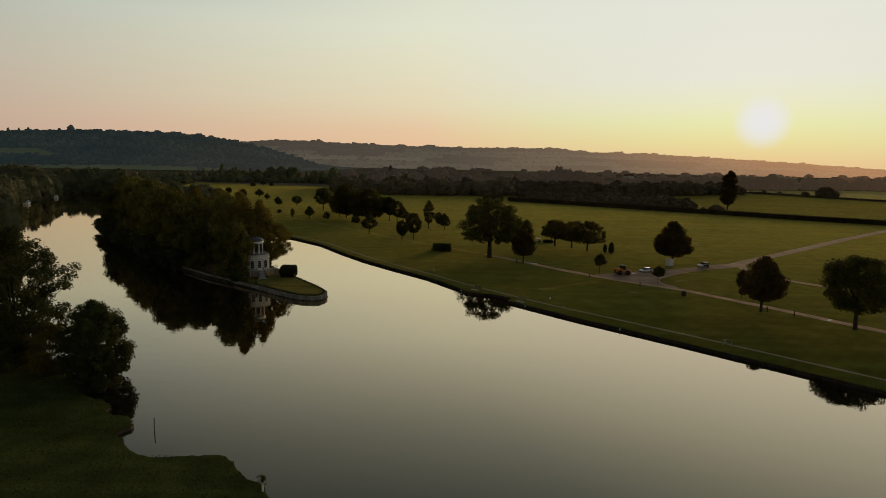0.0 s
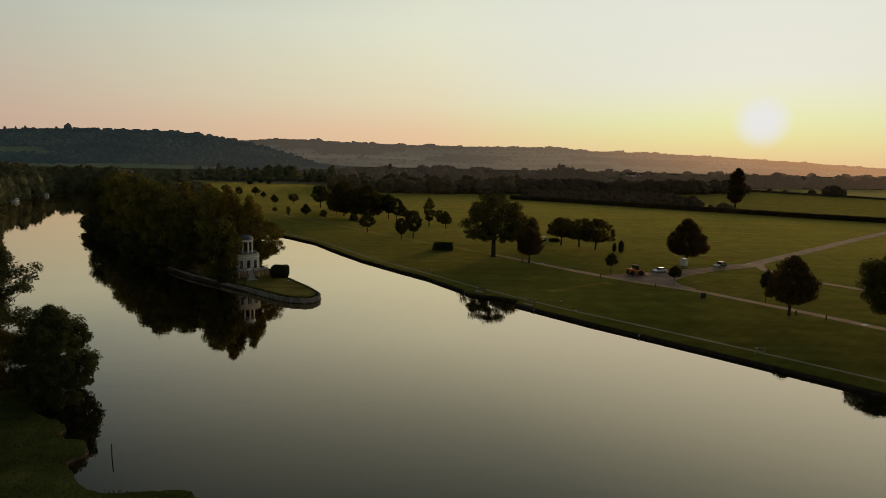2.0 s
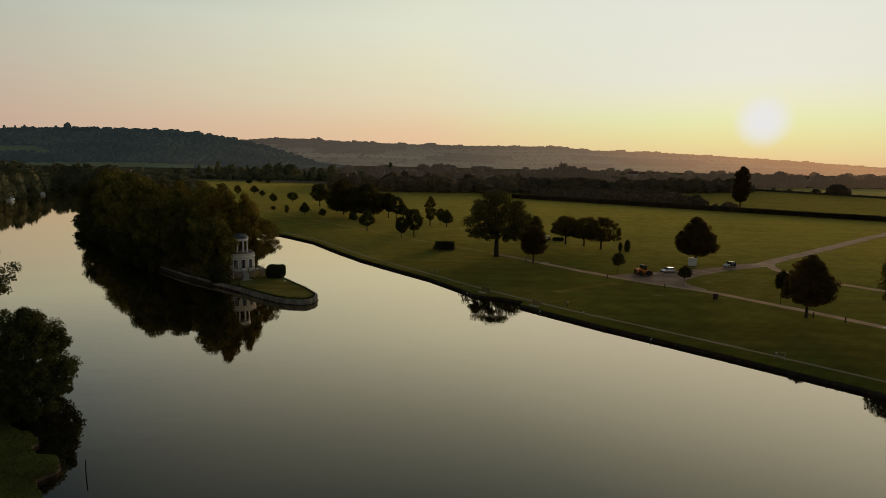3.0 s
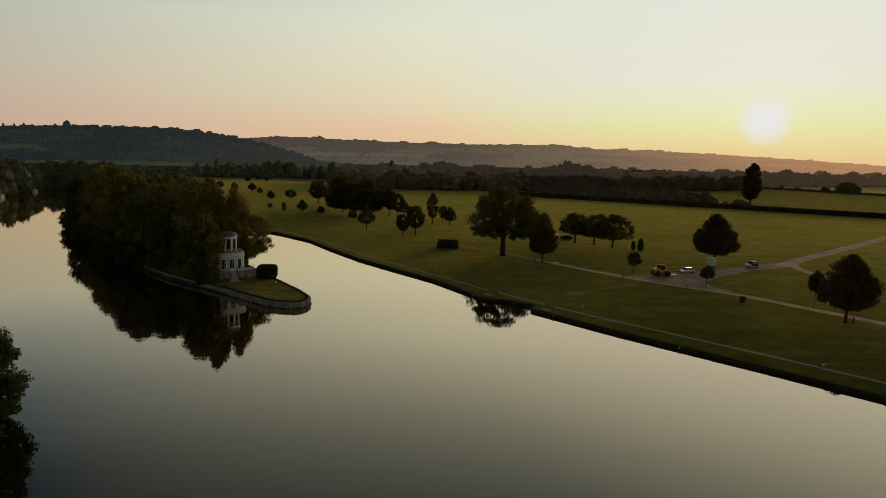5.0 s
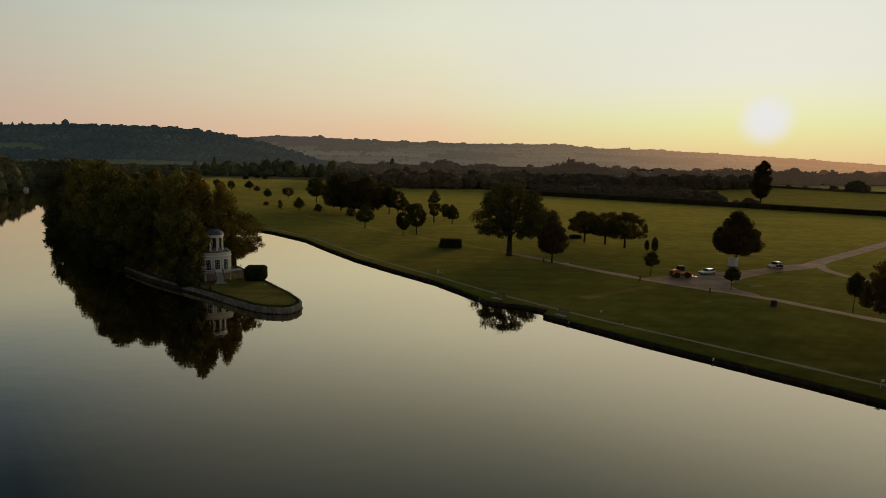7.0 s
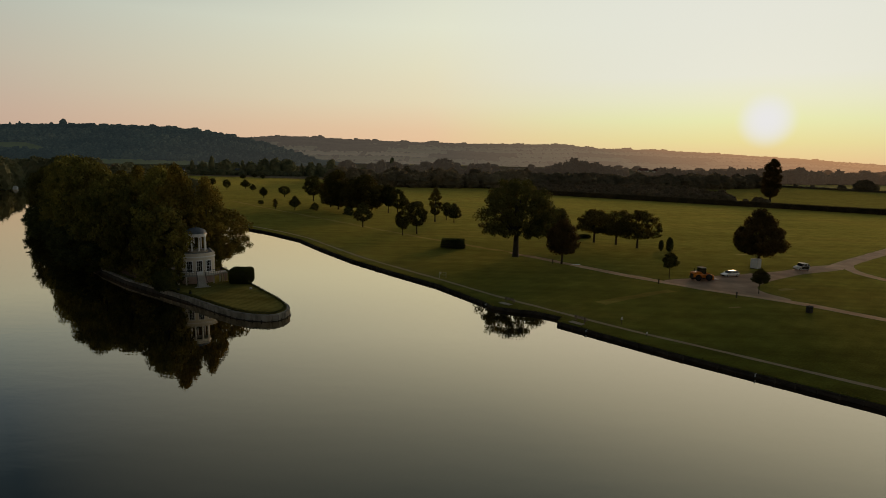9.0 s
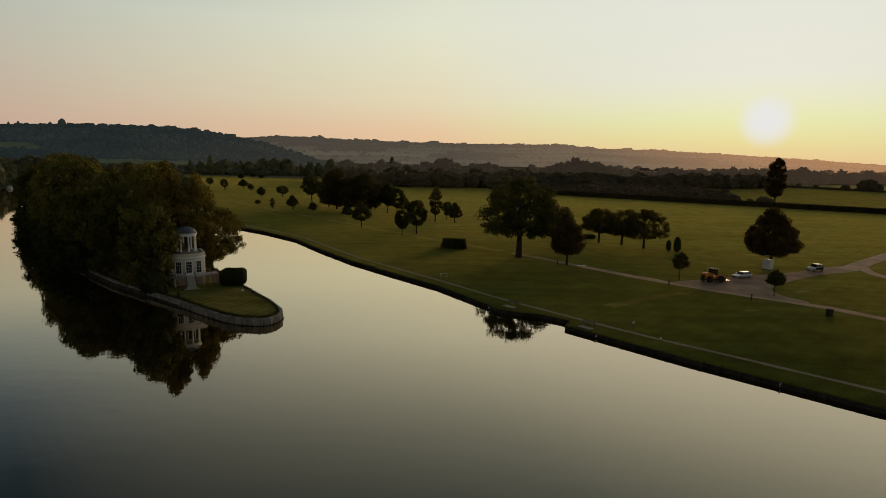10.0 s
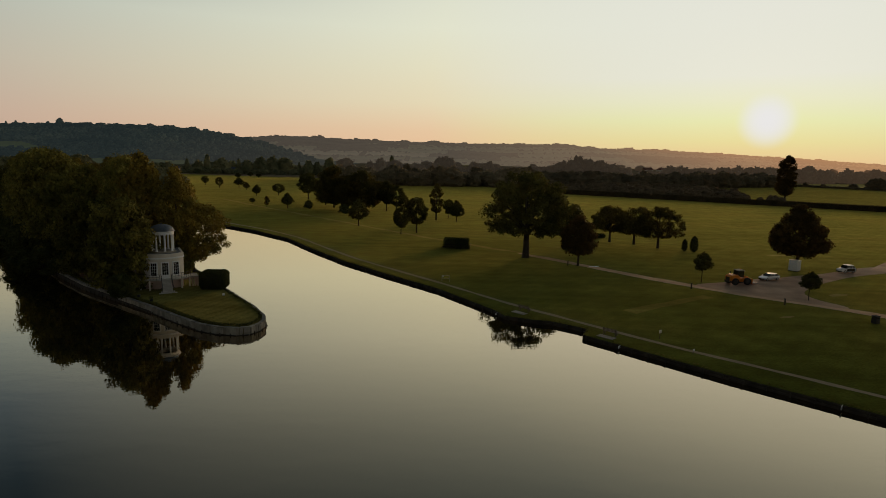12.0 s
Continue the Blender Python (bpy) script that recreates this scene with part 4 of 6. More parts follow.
# wood behind the meadow, then the plantation inside the field hedge
wood("woodland", belt(1, [(-112, 577), (-46, 556), (20, 568), (60, 572)], 50, 8.5, 11.5, 16.5, 0.16), WOODMAT, "dark broadleaf wood along the far side of the meadow", kinds=FINE)
wood("woodland", belt(2, [(46, 590), (141, 608), (247, 640), (333, 690)], 60, 9.5, 11, 17, 0.16) + belt(21, [(-60, 600), (60, 640), (160, 660)], 50, 12, 11.5, 13, 0.2), WOODMAT, "broadleaf wood behind the meadow, leaf colour paled for haze", kinds=FINE)
wood("plantation", belt(3, [(59.4, 513), (132, 467), (195, 428), (206, 458)], 8, 4.2, 4.6, 5.0, 0.12) + belt(4, [(70, 517), (135, 477), (201, 465)], 120, 8.0, 5.4, 8.4, 0.15), PLANTMAT, "low dense plantation of young trees behind a clipped hedge", kinds=MIDS)
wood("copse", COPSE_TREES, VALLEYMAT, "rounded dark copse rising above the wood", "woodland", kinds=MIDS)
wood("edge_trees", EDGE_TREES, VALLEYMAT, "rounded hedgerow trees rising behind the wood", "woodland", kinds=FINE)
wood("far_wood", belt(6, [(225, 690), (315, 726), (399, 806), (470, 824)], 30, 9, 17, 15, 0.10) + belt(7, [(462, 840), (575, 862), (757, 905)], 40, 14, 16, 18, 0.25) + belt(8, [(-37, 797), (208, 809), (376, 874), (510, 935)], 40, 18, 10, 19, 0.3), VALLEYMAT, "belts of trees between distant fields, haze painted as glow", "woodland", kinds=MIDS)
wood("village_trees", VILLAGE_TREES + belt(9, [(-372, 735), (-290, 729), (-222, 733), (-150, 748)], 14, 7, 5.5, 10, 0.2) + belt(10, [(-285, 848), (-126, 844), (41, 781)], 50, 19, 8, 15, 0.3, 0.45) + belt(11, [(-174, 764), (-133, 718), (-101, 633)], 10, 17, 9, 12, 0.25), BANKWOOD, "trees and shelter belts at the end of the meadow", "woodland", kinds=MIDS)
wood("riverside_wood", belt(12, [(-172, 225), (-214, 280), (-259, 328), (-276, 366), (-290, 406), (-300, 441), (-308, 462)], 7, 6, 18, 12, 0.16) + belt(13, [(-240, 270), (-300, 350), (-325, 400), (-345, 430)], 25, 11, 15, 16, 0.15), BANKWOOD, "thick riverside wood of willows and broadleaf trees", "woodland", kinds=MIDS)
wood("riverside_wood", belt(14, [(-300, 540), (-262, 496), (-228, 456), (-190, 418), (-150, 372)], 22, 8, 12, 12, 0.18) + belt(41, [(-262, 490), (-234, 456), (-199, 414), (-162, 368)], 5, 5, 14, 10, 0.15) + belt(42, [(-264, 486), (-294, 504), (-334, 515), (-402, 521), (-470, 512)], 24, 9, 19.5, 20, 0.10) + belt(15, [(-711, 760), (-541, 762), (-374, 700), (-290, 640)], 60, 15, 6.5, 15, 0.22) + belt(22, [(-420, 560), (-520, 640), (-640, 700)], 60, 14, 9, 15, 0.22), BANKWOOD, "woods and gardens along the river's far reach", "woodland", kinds=MIDS)
wood("riverside_scrub", belt(43, [(-250, 470), (-267, 483), (-294, 500.5), (-334, 511.5), (-402, 517.5)], 4, 4.5, 5.5, 9, 0.2), BANKWOOD, "low scrub along the water of the far reach", "scrub", kinds=FARS, base=0.25)
wood("hill_edge_trees", belt(16, [(-999, 1022), (-758, 972), (-504, 906), (-385, 887)], 14, 14, 4.5, 14, 0.25) + belt(17, [(-416, 881), (-363, 900), (-275, 922), (-122, 915)], 10, 15, 8, 14, 0.25), BANKWOOD, "hedgerow trees at the foot of the wooded hill", "woodland", kinds=MIDS)
wood("valley_trees", belt(31, [(-100, 950), (200, 960), (600, 1000), (1000, 1060)], 30, 17, 8, 16, 0.25, 0.5) + belt(32, [(-150, 1150), (300, 1180), (900, 1220)], 50, 20, 9, 18, 0.25, 0.55) + belt(33, [(-200, 1420), (500, 1440), (1300, 1460)], 90, 27, 10, 20, 0.25, 0.6), VALLEYMAT, "hedgerow trees across the far valley, haze painted as glow", "woodland", kinds=FARS)
wood("conifers", [(-305, 740, 17.4, 12), (-282, 740, 22.4, 16), (-246, 740, 18, 12), (-177, 740, 15.5, 11), (-72, 740, 25.6, 15)], BANKWOOD, "tall dark conifers among the village trees", "conifer", SLIM)
# skyline trees
rng = np.random.default_rng(5)
sky_spots = [(x + rng.normal(0, 6), 1497 + rng.normal(0, 4), 13 + 6 * rng.random(), 15 + 9 * rng.random(), left_crest(x) - 3) for x in np.arange(-2000, -380, 8)]
wood_sky = []
for x, y, h, w, z in sky_spots + [(-948, 1497, 26, 17, left_crest(-948)), (-978, 1497, 18, 10, 72), (-1168, 1497, 21, 9, 62), (-1108, 1497, 23, 8, 66), (-1080, 1497, 20, 6, 69), (-1056, 1497, 20, 7, 71)]:
    q = TOPS[rng.integers(6)]
    wood_sky.append(q * np.array([w / 0.85, w / 0.85, h]) + np.array([x, y, z]))
for x in np.arange(-1330, -330, 12.5):
    for v in np.arange(0.10, 0.72, 0.022):
        xx, vv = x + rng.normal(0, 4), v + rng.normal(0, 0.007)
        if left_pick(xx, vv) or left_pick(xx, vv - 0.012) or left_crest(xx) < 6:
            continue
        rise = math.sin(min(1.0, vv / 0.72) * math.pi / 2) ** 1.5
        q = TOPS[rng.integers(6)]
        w = 13 + 8 * rng.random()
        yy = 1080 + 580 * vv + 40 * noise.noise((xx / 300, 2.0, vv * 2))
        wood_sky.append(q * np.array([w, w, 9 + 6 * rng.random()]) + np.array([xx, yy, left_crest(xx) * rise - 4 * (1 - vv) - 1.5]))
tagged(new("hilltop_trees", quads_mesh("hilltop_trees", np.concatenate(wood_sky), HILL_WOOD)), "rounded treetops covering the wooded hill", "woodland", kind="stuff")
far_sky = []
for x in np.arange(-2000, 2600, 8):
    n1 = noise.noise((x / 55.0, 3.3, 0)) + 0.5 * noise.noise((x / 17.0, 8.1, 0))
    if n1 < -0.55:
        continue
    h = 11 + 12 * max(0, n1) + 2 * rng.random()
    q = TOPS[rng.integers(6)]
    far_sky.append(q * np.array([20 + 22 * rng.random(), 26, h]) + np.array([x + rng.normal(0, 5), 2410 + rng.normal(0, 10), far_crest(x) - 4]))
tagged(new("ridge_trees", quads_mesh("ridge_trees", np.concatenate(far_sky), FAR_WOOD)), "treetops along the far ridge, haze painted as glow", "woodland", kind="stuff")


def hedge(name, line, height, width, mat, label, leaf=0.4, density=2.0):
    """A clipped hedge: a solid heart with leaf sprays over its faces."""
    rng = np.random.default_rng(len(line) * 7 + int(height * 10))
    cs, core = [], []
    for (x0, y0), (x1, y1) in zip(line, line[1:]):
        L = math.hypot(x1 - x0, y1 - y0)
        nx, ny = -(y1 - y0) / L * width / 2, (x1 - x0) / L * width / 2
        n = int(L * density * (2 * height + width))
        f, u = rng.random(n), rng.random(n) * (2 * height + width)
        side = np.where(u < height, -1.0, np.where(u < 2 * height, 1.0, (u - 2 * height) / width * 2 - 1))
        z = np.where(u < height, u, np.where(u < 2 * height, u - height, height)) * (1 + rng.normal(0, 0.03, n))
        cs.append(np.stack([x0 + (x1 - x0) * f + nx * side, y0 + (y1 - y0) * f + ny * side, LAND + z], 1))
        k, h = 0.92, LAND + height * 0.96
        a, b, c, d = (x0 + nx * k, y0 + ny * k), (x1 + nx * k, y1 + ny * k), (x1 - nx * k, y1 - ny * k), (x0 - nx * k, y0 - ny * k)
        core += [[(*a, h), (*d, h), (*c, h), (*b, h)], [(*a, 1.1), (*a, h), (*b, h), (*b, 1.1)], [(*d, h), (*d, 1.1), (*c, 1.1), (*c, h)]]
    c = np.concatenate(cs)
    q = np.concatenate([np.array(core), leaf_quads(rng, c, np.full(len(c), leaf * 0.5), 3, leaf)])
    return tagged(new(name, quads_mesh(name, q, mat)), label, "hedge", kind="stuff")


HEDGELEAF = foliage("field_hedge_leaves", (0.075, 0.058, 0.030), (0.145, 0.108, 0.055), 0.4, 0.4)
hedge("field_hedge", [(51.8, 507.0), (132.1, 454.6), (197.1, 412.2), (237.7, 384.4), (267.8, 367.9), (361.5, 305.1), (548.5, 180.0)], 3.0, 3.0, HEDGELEAF, "long clipped dark field hedge", 0.55, 2.2)
hedge("far_hedge", [(358.4, 731.6), (435.3, 611.6), (655.2, 422.7)], 2.0, 2.5, WOODMAT, "thin low hedge between far fields", 0.9, 0.6)
hedge("block_hedge", [(30.0, 501.8), (46.9, 506.3)], 3.6, 4.0, DARK, "short square-cut hedge out on the meadow", 0.5, 2.2)
wood("field_bushes", [(419.5, 666.1, 12.0, 18.4), (429.3, 666.3, 8.5, 11.3), (407.2, 680.9, 5.6, 8.5), (377.0, 712.6, 4.9, 5.6), (388.4, 700.1, 4.2, 5.6)], WOODMAT, "rounded bushes along the far hedge", "bush", kinds=FINE)

# far fields
sheet("valley_field", [(-420.0, 720.0), (-100.0, 660.0), (60.0, 660.0), (220.0, 655.0), (380.0, 760.0), (760.0, 900.0), (1500.0, 850.0), (2300.0, 1500.0), (2300.0, 1690.0), (-380.0, 1690.0), (-420.0, 1200.0)], 1.23, TAN, "hazy tan fields of the far valley", "field")
sheet("valley_field", [(-1700.0, 800.0), (-700.0, 800.0), (-420.0, 720.0), (-420.0, 1200.0), (-1700.0, 1200.0)], 1.23, DULL, "dull green fields at the foot of the hill", "field")
sheet("stubble_field", [(347.5, 741.4), (434.6, 615.1), (653.4, 428.9), (987.9, 545.6), (773.5, 873.0), (580.5, 849.8), (403.3, 798.1)], 1.26, STUBBLE, "pale straw-coloured stubble field in the distance", "field")
sheet("pasture_field", [(208.7, 467.6), (270.4, 373.0), (547.7, 184.1), (655.2, 422.7), (435.8, 609.3), (352.9, 735.3), (228.9, 630.2)], 1.25, PASTURE, "lighter green pasture beyond the field hedge", "field")

# ---------------------------------------------------------------- paths and drives
ribbon("drive", [(15.6, 223.6), (22.7, 214.4), (30.6, 205.4)], 2.3, LAND + 0.018, YARD, "worn dull end of the gravel drive under the oak", "drive", 0.25)
ribbon("drive", [(30.1, 205.8), (37.5, 196.4), (45.6, 187.6), (55.4, 178.4), (67.4, 169.6), (77.3, 156.8), (86.1, 146.0), (93.1, 135.6), (97.9, 130.2), (112.7, 109.5), (142.0, 71.6), (200.0, 0.0)], 2.9, LAND + 0.02, GRAVEL, "narrow pinkish gravel drive across the meadow", "drive", 0.12)


def rounded(loop, turns=2):
    """A closed line with its corners cut back."""
    for _ in range(turns):
        loop = [q for (x0, y0), (x1, y1) in zip(loop, loop[1:] + loop[:1]) for q in ((0.75 * x0 + 0.25 * x1, 0.75 * y0 + 0.25 * y1), (0.25 * x0 + 0.75 * x1, 0.25 * y0 + 0.75 * y1))]
    return loop


YARD_LINE = [(46.5, 187.5), (50.5, 189.8), (55.2, 191.2), (61.6, 194.4), (66.0, 196.6), (70.1, 197.6), (75.5, 200.6), (80.4, 202.0), (86.0, 205.2), (93.0, 210.0), (100.0, 213.5), (104.0, 214.5), (105.0, 211.5),
             (100.5, 206.5), (94.0, 203.6), (86.7, 200.0), (80.8, 195.6), (75.3, 191.6), (69.8, 186.7), (66.0, 182.0), (65.5, 177.0), (68.5, 171.5), (66.5, 170.2), (61.4, 174.6), (54.0, 180.0)]
sheet("parking_area", rounded(YARD_LINE), LAND + 0.024, YARD, "worn gravel parking area where the drives meet", "parking area")
ribbon("drive", [(99.9, 208.7), (108.0, 216.6), (117.0, 224.3), (141.3, 245.0), (194.1, 291.0), (239.1, 328.6), (283.5, 362.7), (347.2, 398.9)], 4.4, LAND + 0.028, GRAVEL, "pale gravel drive running out across the field", "drive", 0.1)
ribbon("drive", [(111.6, 221.0), (103.7, 208.6), (102.5, 202.7), (103.9, 193.8), (107.7, 184.8), (114.1, 178.2), (125.6, 163.6), (158.2, 124.9), (220.0, 55.0)], 3.0, LAND + 0.032, GRAVEL, "narrow gravel drive branching towards the river", "drive", 0.1)
ribbon("towpath", [(230.0, -55.0), (140.0, 33.0), (100.3, 77.0), (76.6, 99.9), (52.4, 123.8), (36.9, 138.4), (27.6, 146.7), (16.1, 159.2), (7.8, 168.0), (-2.7, 181.6), (-14.5, 195.5), (-25.6, 208.9), (-37.6, 226.5), (-49.0, 244.0), (-63.9, 260.1), (-81.2, 274.6), (-120.9, 315.0)], 0.95, LAND + 0.02, CINDER, "narrow trodden towpath along the river bank", "towpath", 0.08)
FAINT = grass("faint_track_turf", [(0.3, (0.095, 0.080, 0.032)), (0.7, (0.150, 0.122, 0.056))])
STRIP = grass("mown_strip_turf", [(0.3, (0.095, 0.090, 0.022)), (0.7, (0.125, 0.110, 0.030))])
ribbon("mown_strip", [(27.2, 164.7), (36.6, 171.6), (45.9, 177.6)], 2.4, LAND + 0.02, STRIP, "paler mown strip leading to the drive", "strip", 0.2)

# worn and bare places in the turf
WORN = grass("worn_turf", [(0.3, (0.12, 0.105, 0.045)), (0.7, (0.17, 0.14, 0.075))])
ribbon("meadow_track", [(15.6, 223.6), (3.5, 235.7), (-11.6, 250.8), (-27.7, 268.2), (-45.6, 289.2), (-67.5, 314.0), (-93.1, 342.4), (-125.3, 381.5)], 1.8, LAND + 0.016, FAINT, "faint worn track through the meadow", "track", 0.3)
for wx, wy, wl, wd, wa in ((34.0, 200.6, 4.5, 1.4, -50), (43.5, 192.5, 5.0, 1.2, -48), (72.5, 181.5, 5.0, 1.6, 20), (112.0, 268.0, 14.0, 3.0, 10), (64.0, 184.0, 3.0, 0.9, 30), (90.0, 230.0, 12.0, 2.0, 0), (53.0, 164.0, 3.0, 1.0, 15), (30.0, 236.0, 9.0, 2.2, 8)):
    rng = np.random.default_rng(int(wx * 10))
    c, s_ = math.cos(radians(wa)), math.sin(radians(wa))
    loop = []
    for k in range(16):
        a = 2 * math.pi * k / 16
        r = 1 + rng.normal(0, 0.16)
        px, py = wl / 2 * r * math.cos(a), wd / 2 * r * math.sin(a)
        loop.append((wx + c * px - s_ * py, wy + s_ * px + c * py))
    sheet("worn_patch", loop, LAND + 0.012, WORN, "pale worn patch in the meadow grass", "worn patch")


# rough grass tufts on the near bank
def grass_tufts(name, count, x0, x1, y0, y1, inside, z, mat, label, seed, size=0.22):
    rng = np.random.default_rng(seed)
    out = []
    while len(out) < count:
        x, y = x0 + (x1 - x0) * rng.random(), y0 + (y1 - y0) * rng.random()
        if not inside(x, y):
            continue
        h, w, a = size * (0.4 + rng.random() ** 2), size * 0.32, rng.random() * 6.283
        dx, dy = math.cos(a), math.sin(a)
        tip = rng.normal(0, 0.4 * h, 2)
        zz = z(x, y)
        out.append([(x - dx * w, y - dy * w, zz), (x + dx * w, y + dy * w, zz), (x + tip[0] + dx * w * 0.3, y + tip[1] + dy * w * 0.3, zz + h), (x + tip[0] - dx * w * 0.4, y + tip[1] - dy * w * 0.4, zz + h * 0.85)])
    return tagged(new(name, quads_mesh(name, np.array(out), mat)), label, "grass", kind="stuff")


BANK_Y = np.array([p[1] for p in LEFT_BANK][::-1])
BANK_X = np.array([p[0] for p in LEFT_BANK][::-1])


def on_near_bank(x, y):
    return x < np.interp(y, BANK_Y, BANK_X) - 0.05


TUFT = material("rough_grass_blades", [(0.050, 0.066, 0.015), (0.100, 0.112, 0.030)], 0.3, 0.8, island=0.5, spec=0.1, through_light=0.3)
grass_tufts("rough_grass", 26000, -80, -10, 40, 100, on_near_bank, lambda x, y: 0.96 + min(0.22, max(0.0, (y - 90) / 100)), TUFT, "tufty dark grass on the near bank", 4)


# ---------------------------------------------------------------- the temple on the island
def plain_arc(r, half, n, cy):
    """Points of a bow front, from left to right, bulging to -y; cy is the arc's centre."""
    return [(r * math.sin(a), cy - r * math.cos(a)) for a in np.linspace(-half, half, n)]


def slab(loop, z0, z1):
    bm = bmesh.new()
    lo = [bm.verts.new((x, y, z0)) for x, y in loop]
    hi = [bm.verts.new((x, y, z1)) for x, y in loop]
    n = len(loop)
    bm.faces.new(hi)
    bm.faces.new(lo[::-1])
    for i in range(n):
        bm.faces.new((lo[i], lo[(i + 1) % n], hi[(i + 1) % n], hi[i]))
    bmesh.ops.recalc_face_normals(bm, faces=bm.faces)
    return bm


HALF, BOW_R, BOW_CY = 3.2, 4.4, 1.35


def bow_loop(grow=0.0, back=4.2, n=17):
    pts = plain_arc(BOW_R + grow, math.asin((HALF + grow) / (BOW_R + grow)), n, BOW_CY)
    return pts + [(HALF + grow, back + grow), (-HALF - grow, back + grow)]


def on_bow(angle, out, z):
    """Pose on the bow front at an angle from its middle, facing outwards along local -y."""
    a = radians(angle)
    r = BOW_R + out
    return pose(r * math.sin(a), BOW_CY - r * math.cos(a), z, 0, 0, angle)


def temple_window(root, angle, w, z0, z1, door=False):
    h = z1 - z0
    m = on_bow(angle, 0.0, z0)
    bm = bmesh.new()
    for x0, x1, a, b in ((-w / 2 - 0.18, -w / 2, -0.05, h + 0.18), (w / 2, w / 2 + 0.18, -0.05, h + 0.18), (-w / 2, w / 2, h, h + 0.18), (-w / 2 - 0.24, w / 2 + 0.24, -0.16, -0.05)):
        box(bm, x0, x1, -0.14, 0.2, a, b)
    fr = part("window_frame" if not door else "door_frame", bm, WHITE, root, "white painted timber frame")
    fr.matrix_local = m
    low = 0.62 if door else 0.0
    pane = part("pane", block(-w / 2, w / 2, -0.06, -0.03, low, h), GLASS, fr, "dark reflecting glass")
    bars = bmesh.new()
    cols, rows = 3, 4
    for i in range(1, cols):
        x = -w / 2 + w * i / cols
        box(bars, x - 0.014, x + 0.014, -0.10, -0.06, low, h)
    for j in range(1, rows):
        z = low + (h - low) * j / rows
        box(bars, -w / 2, w / 2, -0.098, -0.062, z - 0.014, z + 0.014)
    part("glazing_bars", bars, WHITE, fr)
    if door:
        part("door_panel", block(-w / 2, w / 2, -0.09, -0.02, 0, low), WHITE, fr, "white panel at the foot of the door")


def build_temple():
    root = thing("temple", "small white two-storey garden temple with a domed rotunda", "temple", at=(-54.9, 172.7, 1.9), rz=31)
    part("basement_wall", slab(bow_loop(-0.1), -0.3, 1.95), PINK, root, "pale pink rendered basement wall")
    part("main_wall", slab(bow_loop(), 1.95, 6.0), PAINT, root)
    bm = slab(bow_loop(0.16), 5.45, 5.68)
    part("cornice", bm, WHITE, root, "white moulded cornice")
    part("parapet", slab(bow_loop(0.06), 6.0, 6.28), PAINT, root)
    part("flat_roof", slab(bow_loop(-0.35), 6.282, 6.33), LEAD, root, "grey lead flat roof")
    temple_window(root, -24, 0.95, 2.55, 4.75)
    temple_window(root, 0, 0.98, 2.0, 4.75, door=True)
    temple_window(root, 24, 0.95, 2.55, 4.75)
    # rotunda
    part("stylobate", lathe([(0.0, 6.33), (2.25, 6.33), (2.25, 6.46), (2.12, 6.46), (2.12, 6.6), (0.0, 6.6)], 40), STONE, root)
    for i in range(8):
        a = radians(45 * i + 8)
        col = lathe([(0.0, 6.6), (0.22, 6.6), (0.22, 6.7), (0.17, 6.74), (0.165, 7.3), (0.16, 8.2), (0.14, 9.30), (0.2, 9.35), (0.22, 9.45), (0.22, 9.55), (0.0, 9.55)], 14)
        bmesh.ops.translate(col, verts=col.verts, vec=(1.82 * math.cos(a), 1.82 * math.sin(a), 0))
        part("column", col, WHITE, root)
    part("entablature", lathe([(1.58, 9.55), (2.0, 9.55), (2.0, 9.77), (2.04, 9.79), (2.04, 9.97), (2.16, 10.05), (2.16, 10.17), (1.58, 10.17), (1.58, 9.55)], 40, cap=False), WHITE, root)
    dome = [(2.12, 10.17)] + [(2.05 * math.cos(a), 10.21 + 1.12 * math.sin(a)) for a in np.linspace(0, math.pi / 2 - 0.06, 10)] + [(0.14, 11.37), (0.11, 11.53), (0.0, 11.57)]
    d = part("dome", lathe(dome, 40), LEAD, root, "shallow weathered lead dome")
    for f in d.data.polygons:
        f.use_smooth = True
    # terrace round the bow, on piers, with its rail
    outer = plain_arc(BOW_R + 1.2, math.asin(4.2 / (BOW_R + 1.2)), 19, BOW_CY)
    inner = plain_arc(BOW_R - 0.06, math.asin((HALF + 0.03) / (BOW_R - 0.06)), 19, BOW_CY)
    part("terrace_floor", slab(outer + [(4.2, -0.6), (HALF + 0.04, -0.6)] + inner[::-1] + [(-HALF - 0.04, -0.6), (-4.2, -0.6)], 1.78, 1.95), PALE_STONE, root)
    part("side_terrace", block(4.2, 5.5, -2.6, -0.2, 1.78, 1.95), PALE_STONE, root)
    for x, y in [(5.35, -2.45), (4.9, -2.45), (4.45, -2.45), (5.35, -0.4), (5.35, -1.4), (-3.95, -2.2), (-2.6, -3.4), (2.6, -3.4), (4.0, -2.2), (-4.0, -0.9)]:
        # pinkish light on the side terrace piers is put into their colour
        part("pier", block(x - 0.13, x + 0.13, y - 0.13, y + 0.13, -0.2, 1.78, 0.02), PINK if x > 4 else PAINT, root)
    rail_line = [p for p in outer if abs(p[0]) > 0.95]
    left = [(-4.15, -0.6)] + [p for p in rail_line if p[0] < 0]
    right = [p for p in rail_line if p[0] > 0] + [(4.2, -2.5), (5.4, -2.5), (5.4, -0.3)]
    for line in (left, right):
        for z in (2.9, 2.45):
            part("handrail", tube(bmesh.new(), [(x, y, z) for x, y in line], 0.035 if z > 2.8 else 0.02, 6), IRON, root, "thin dark iron rail")
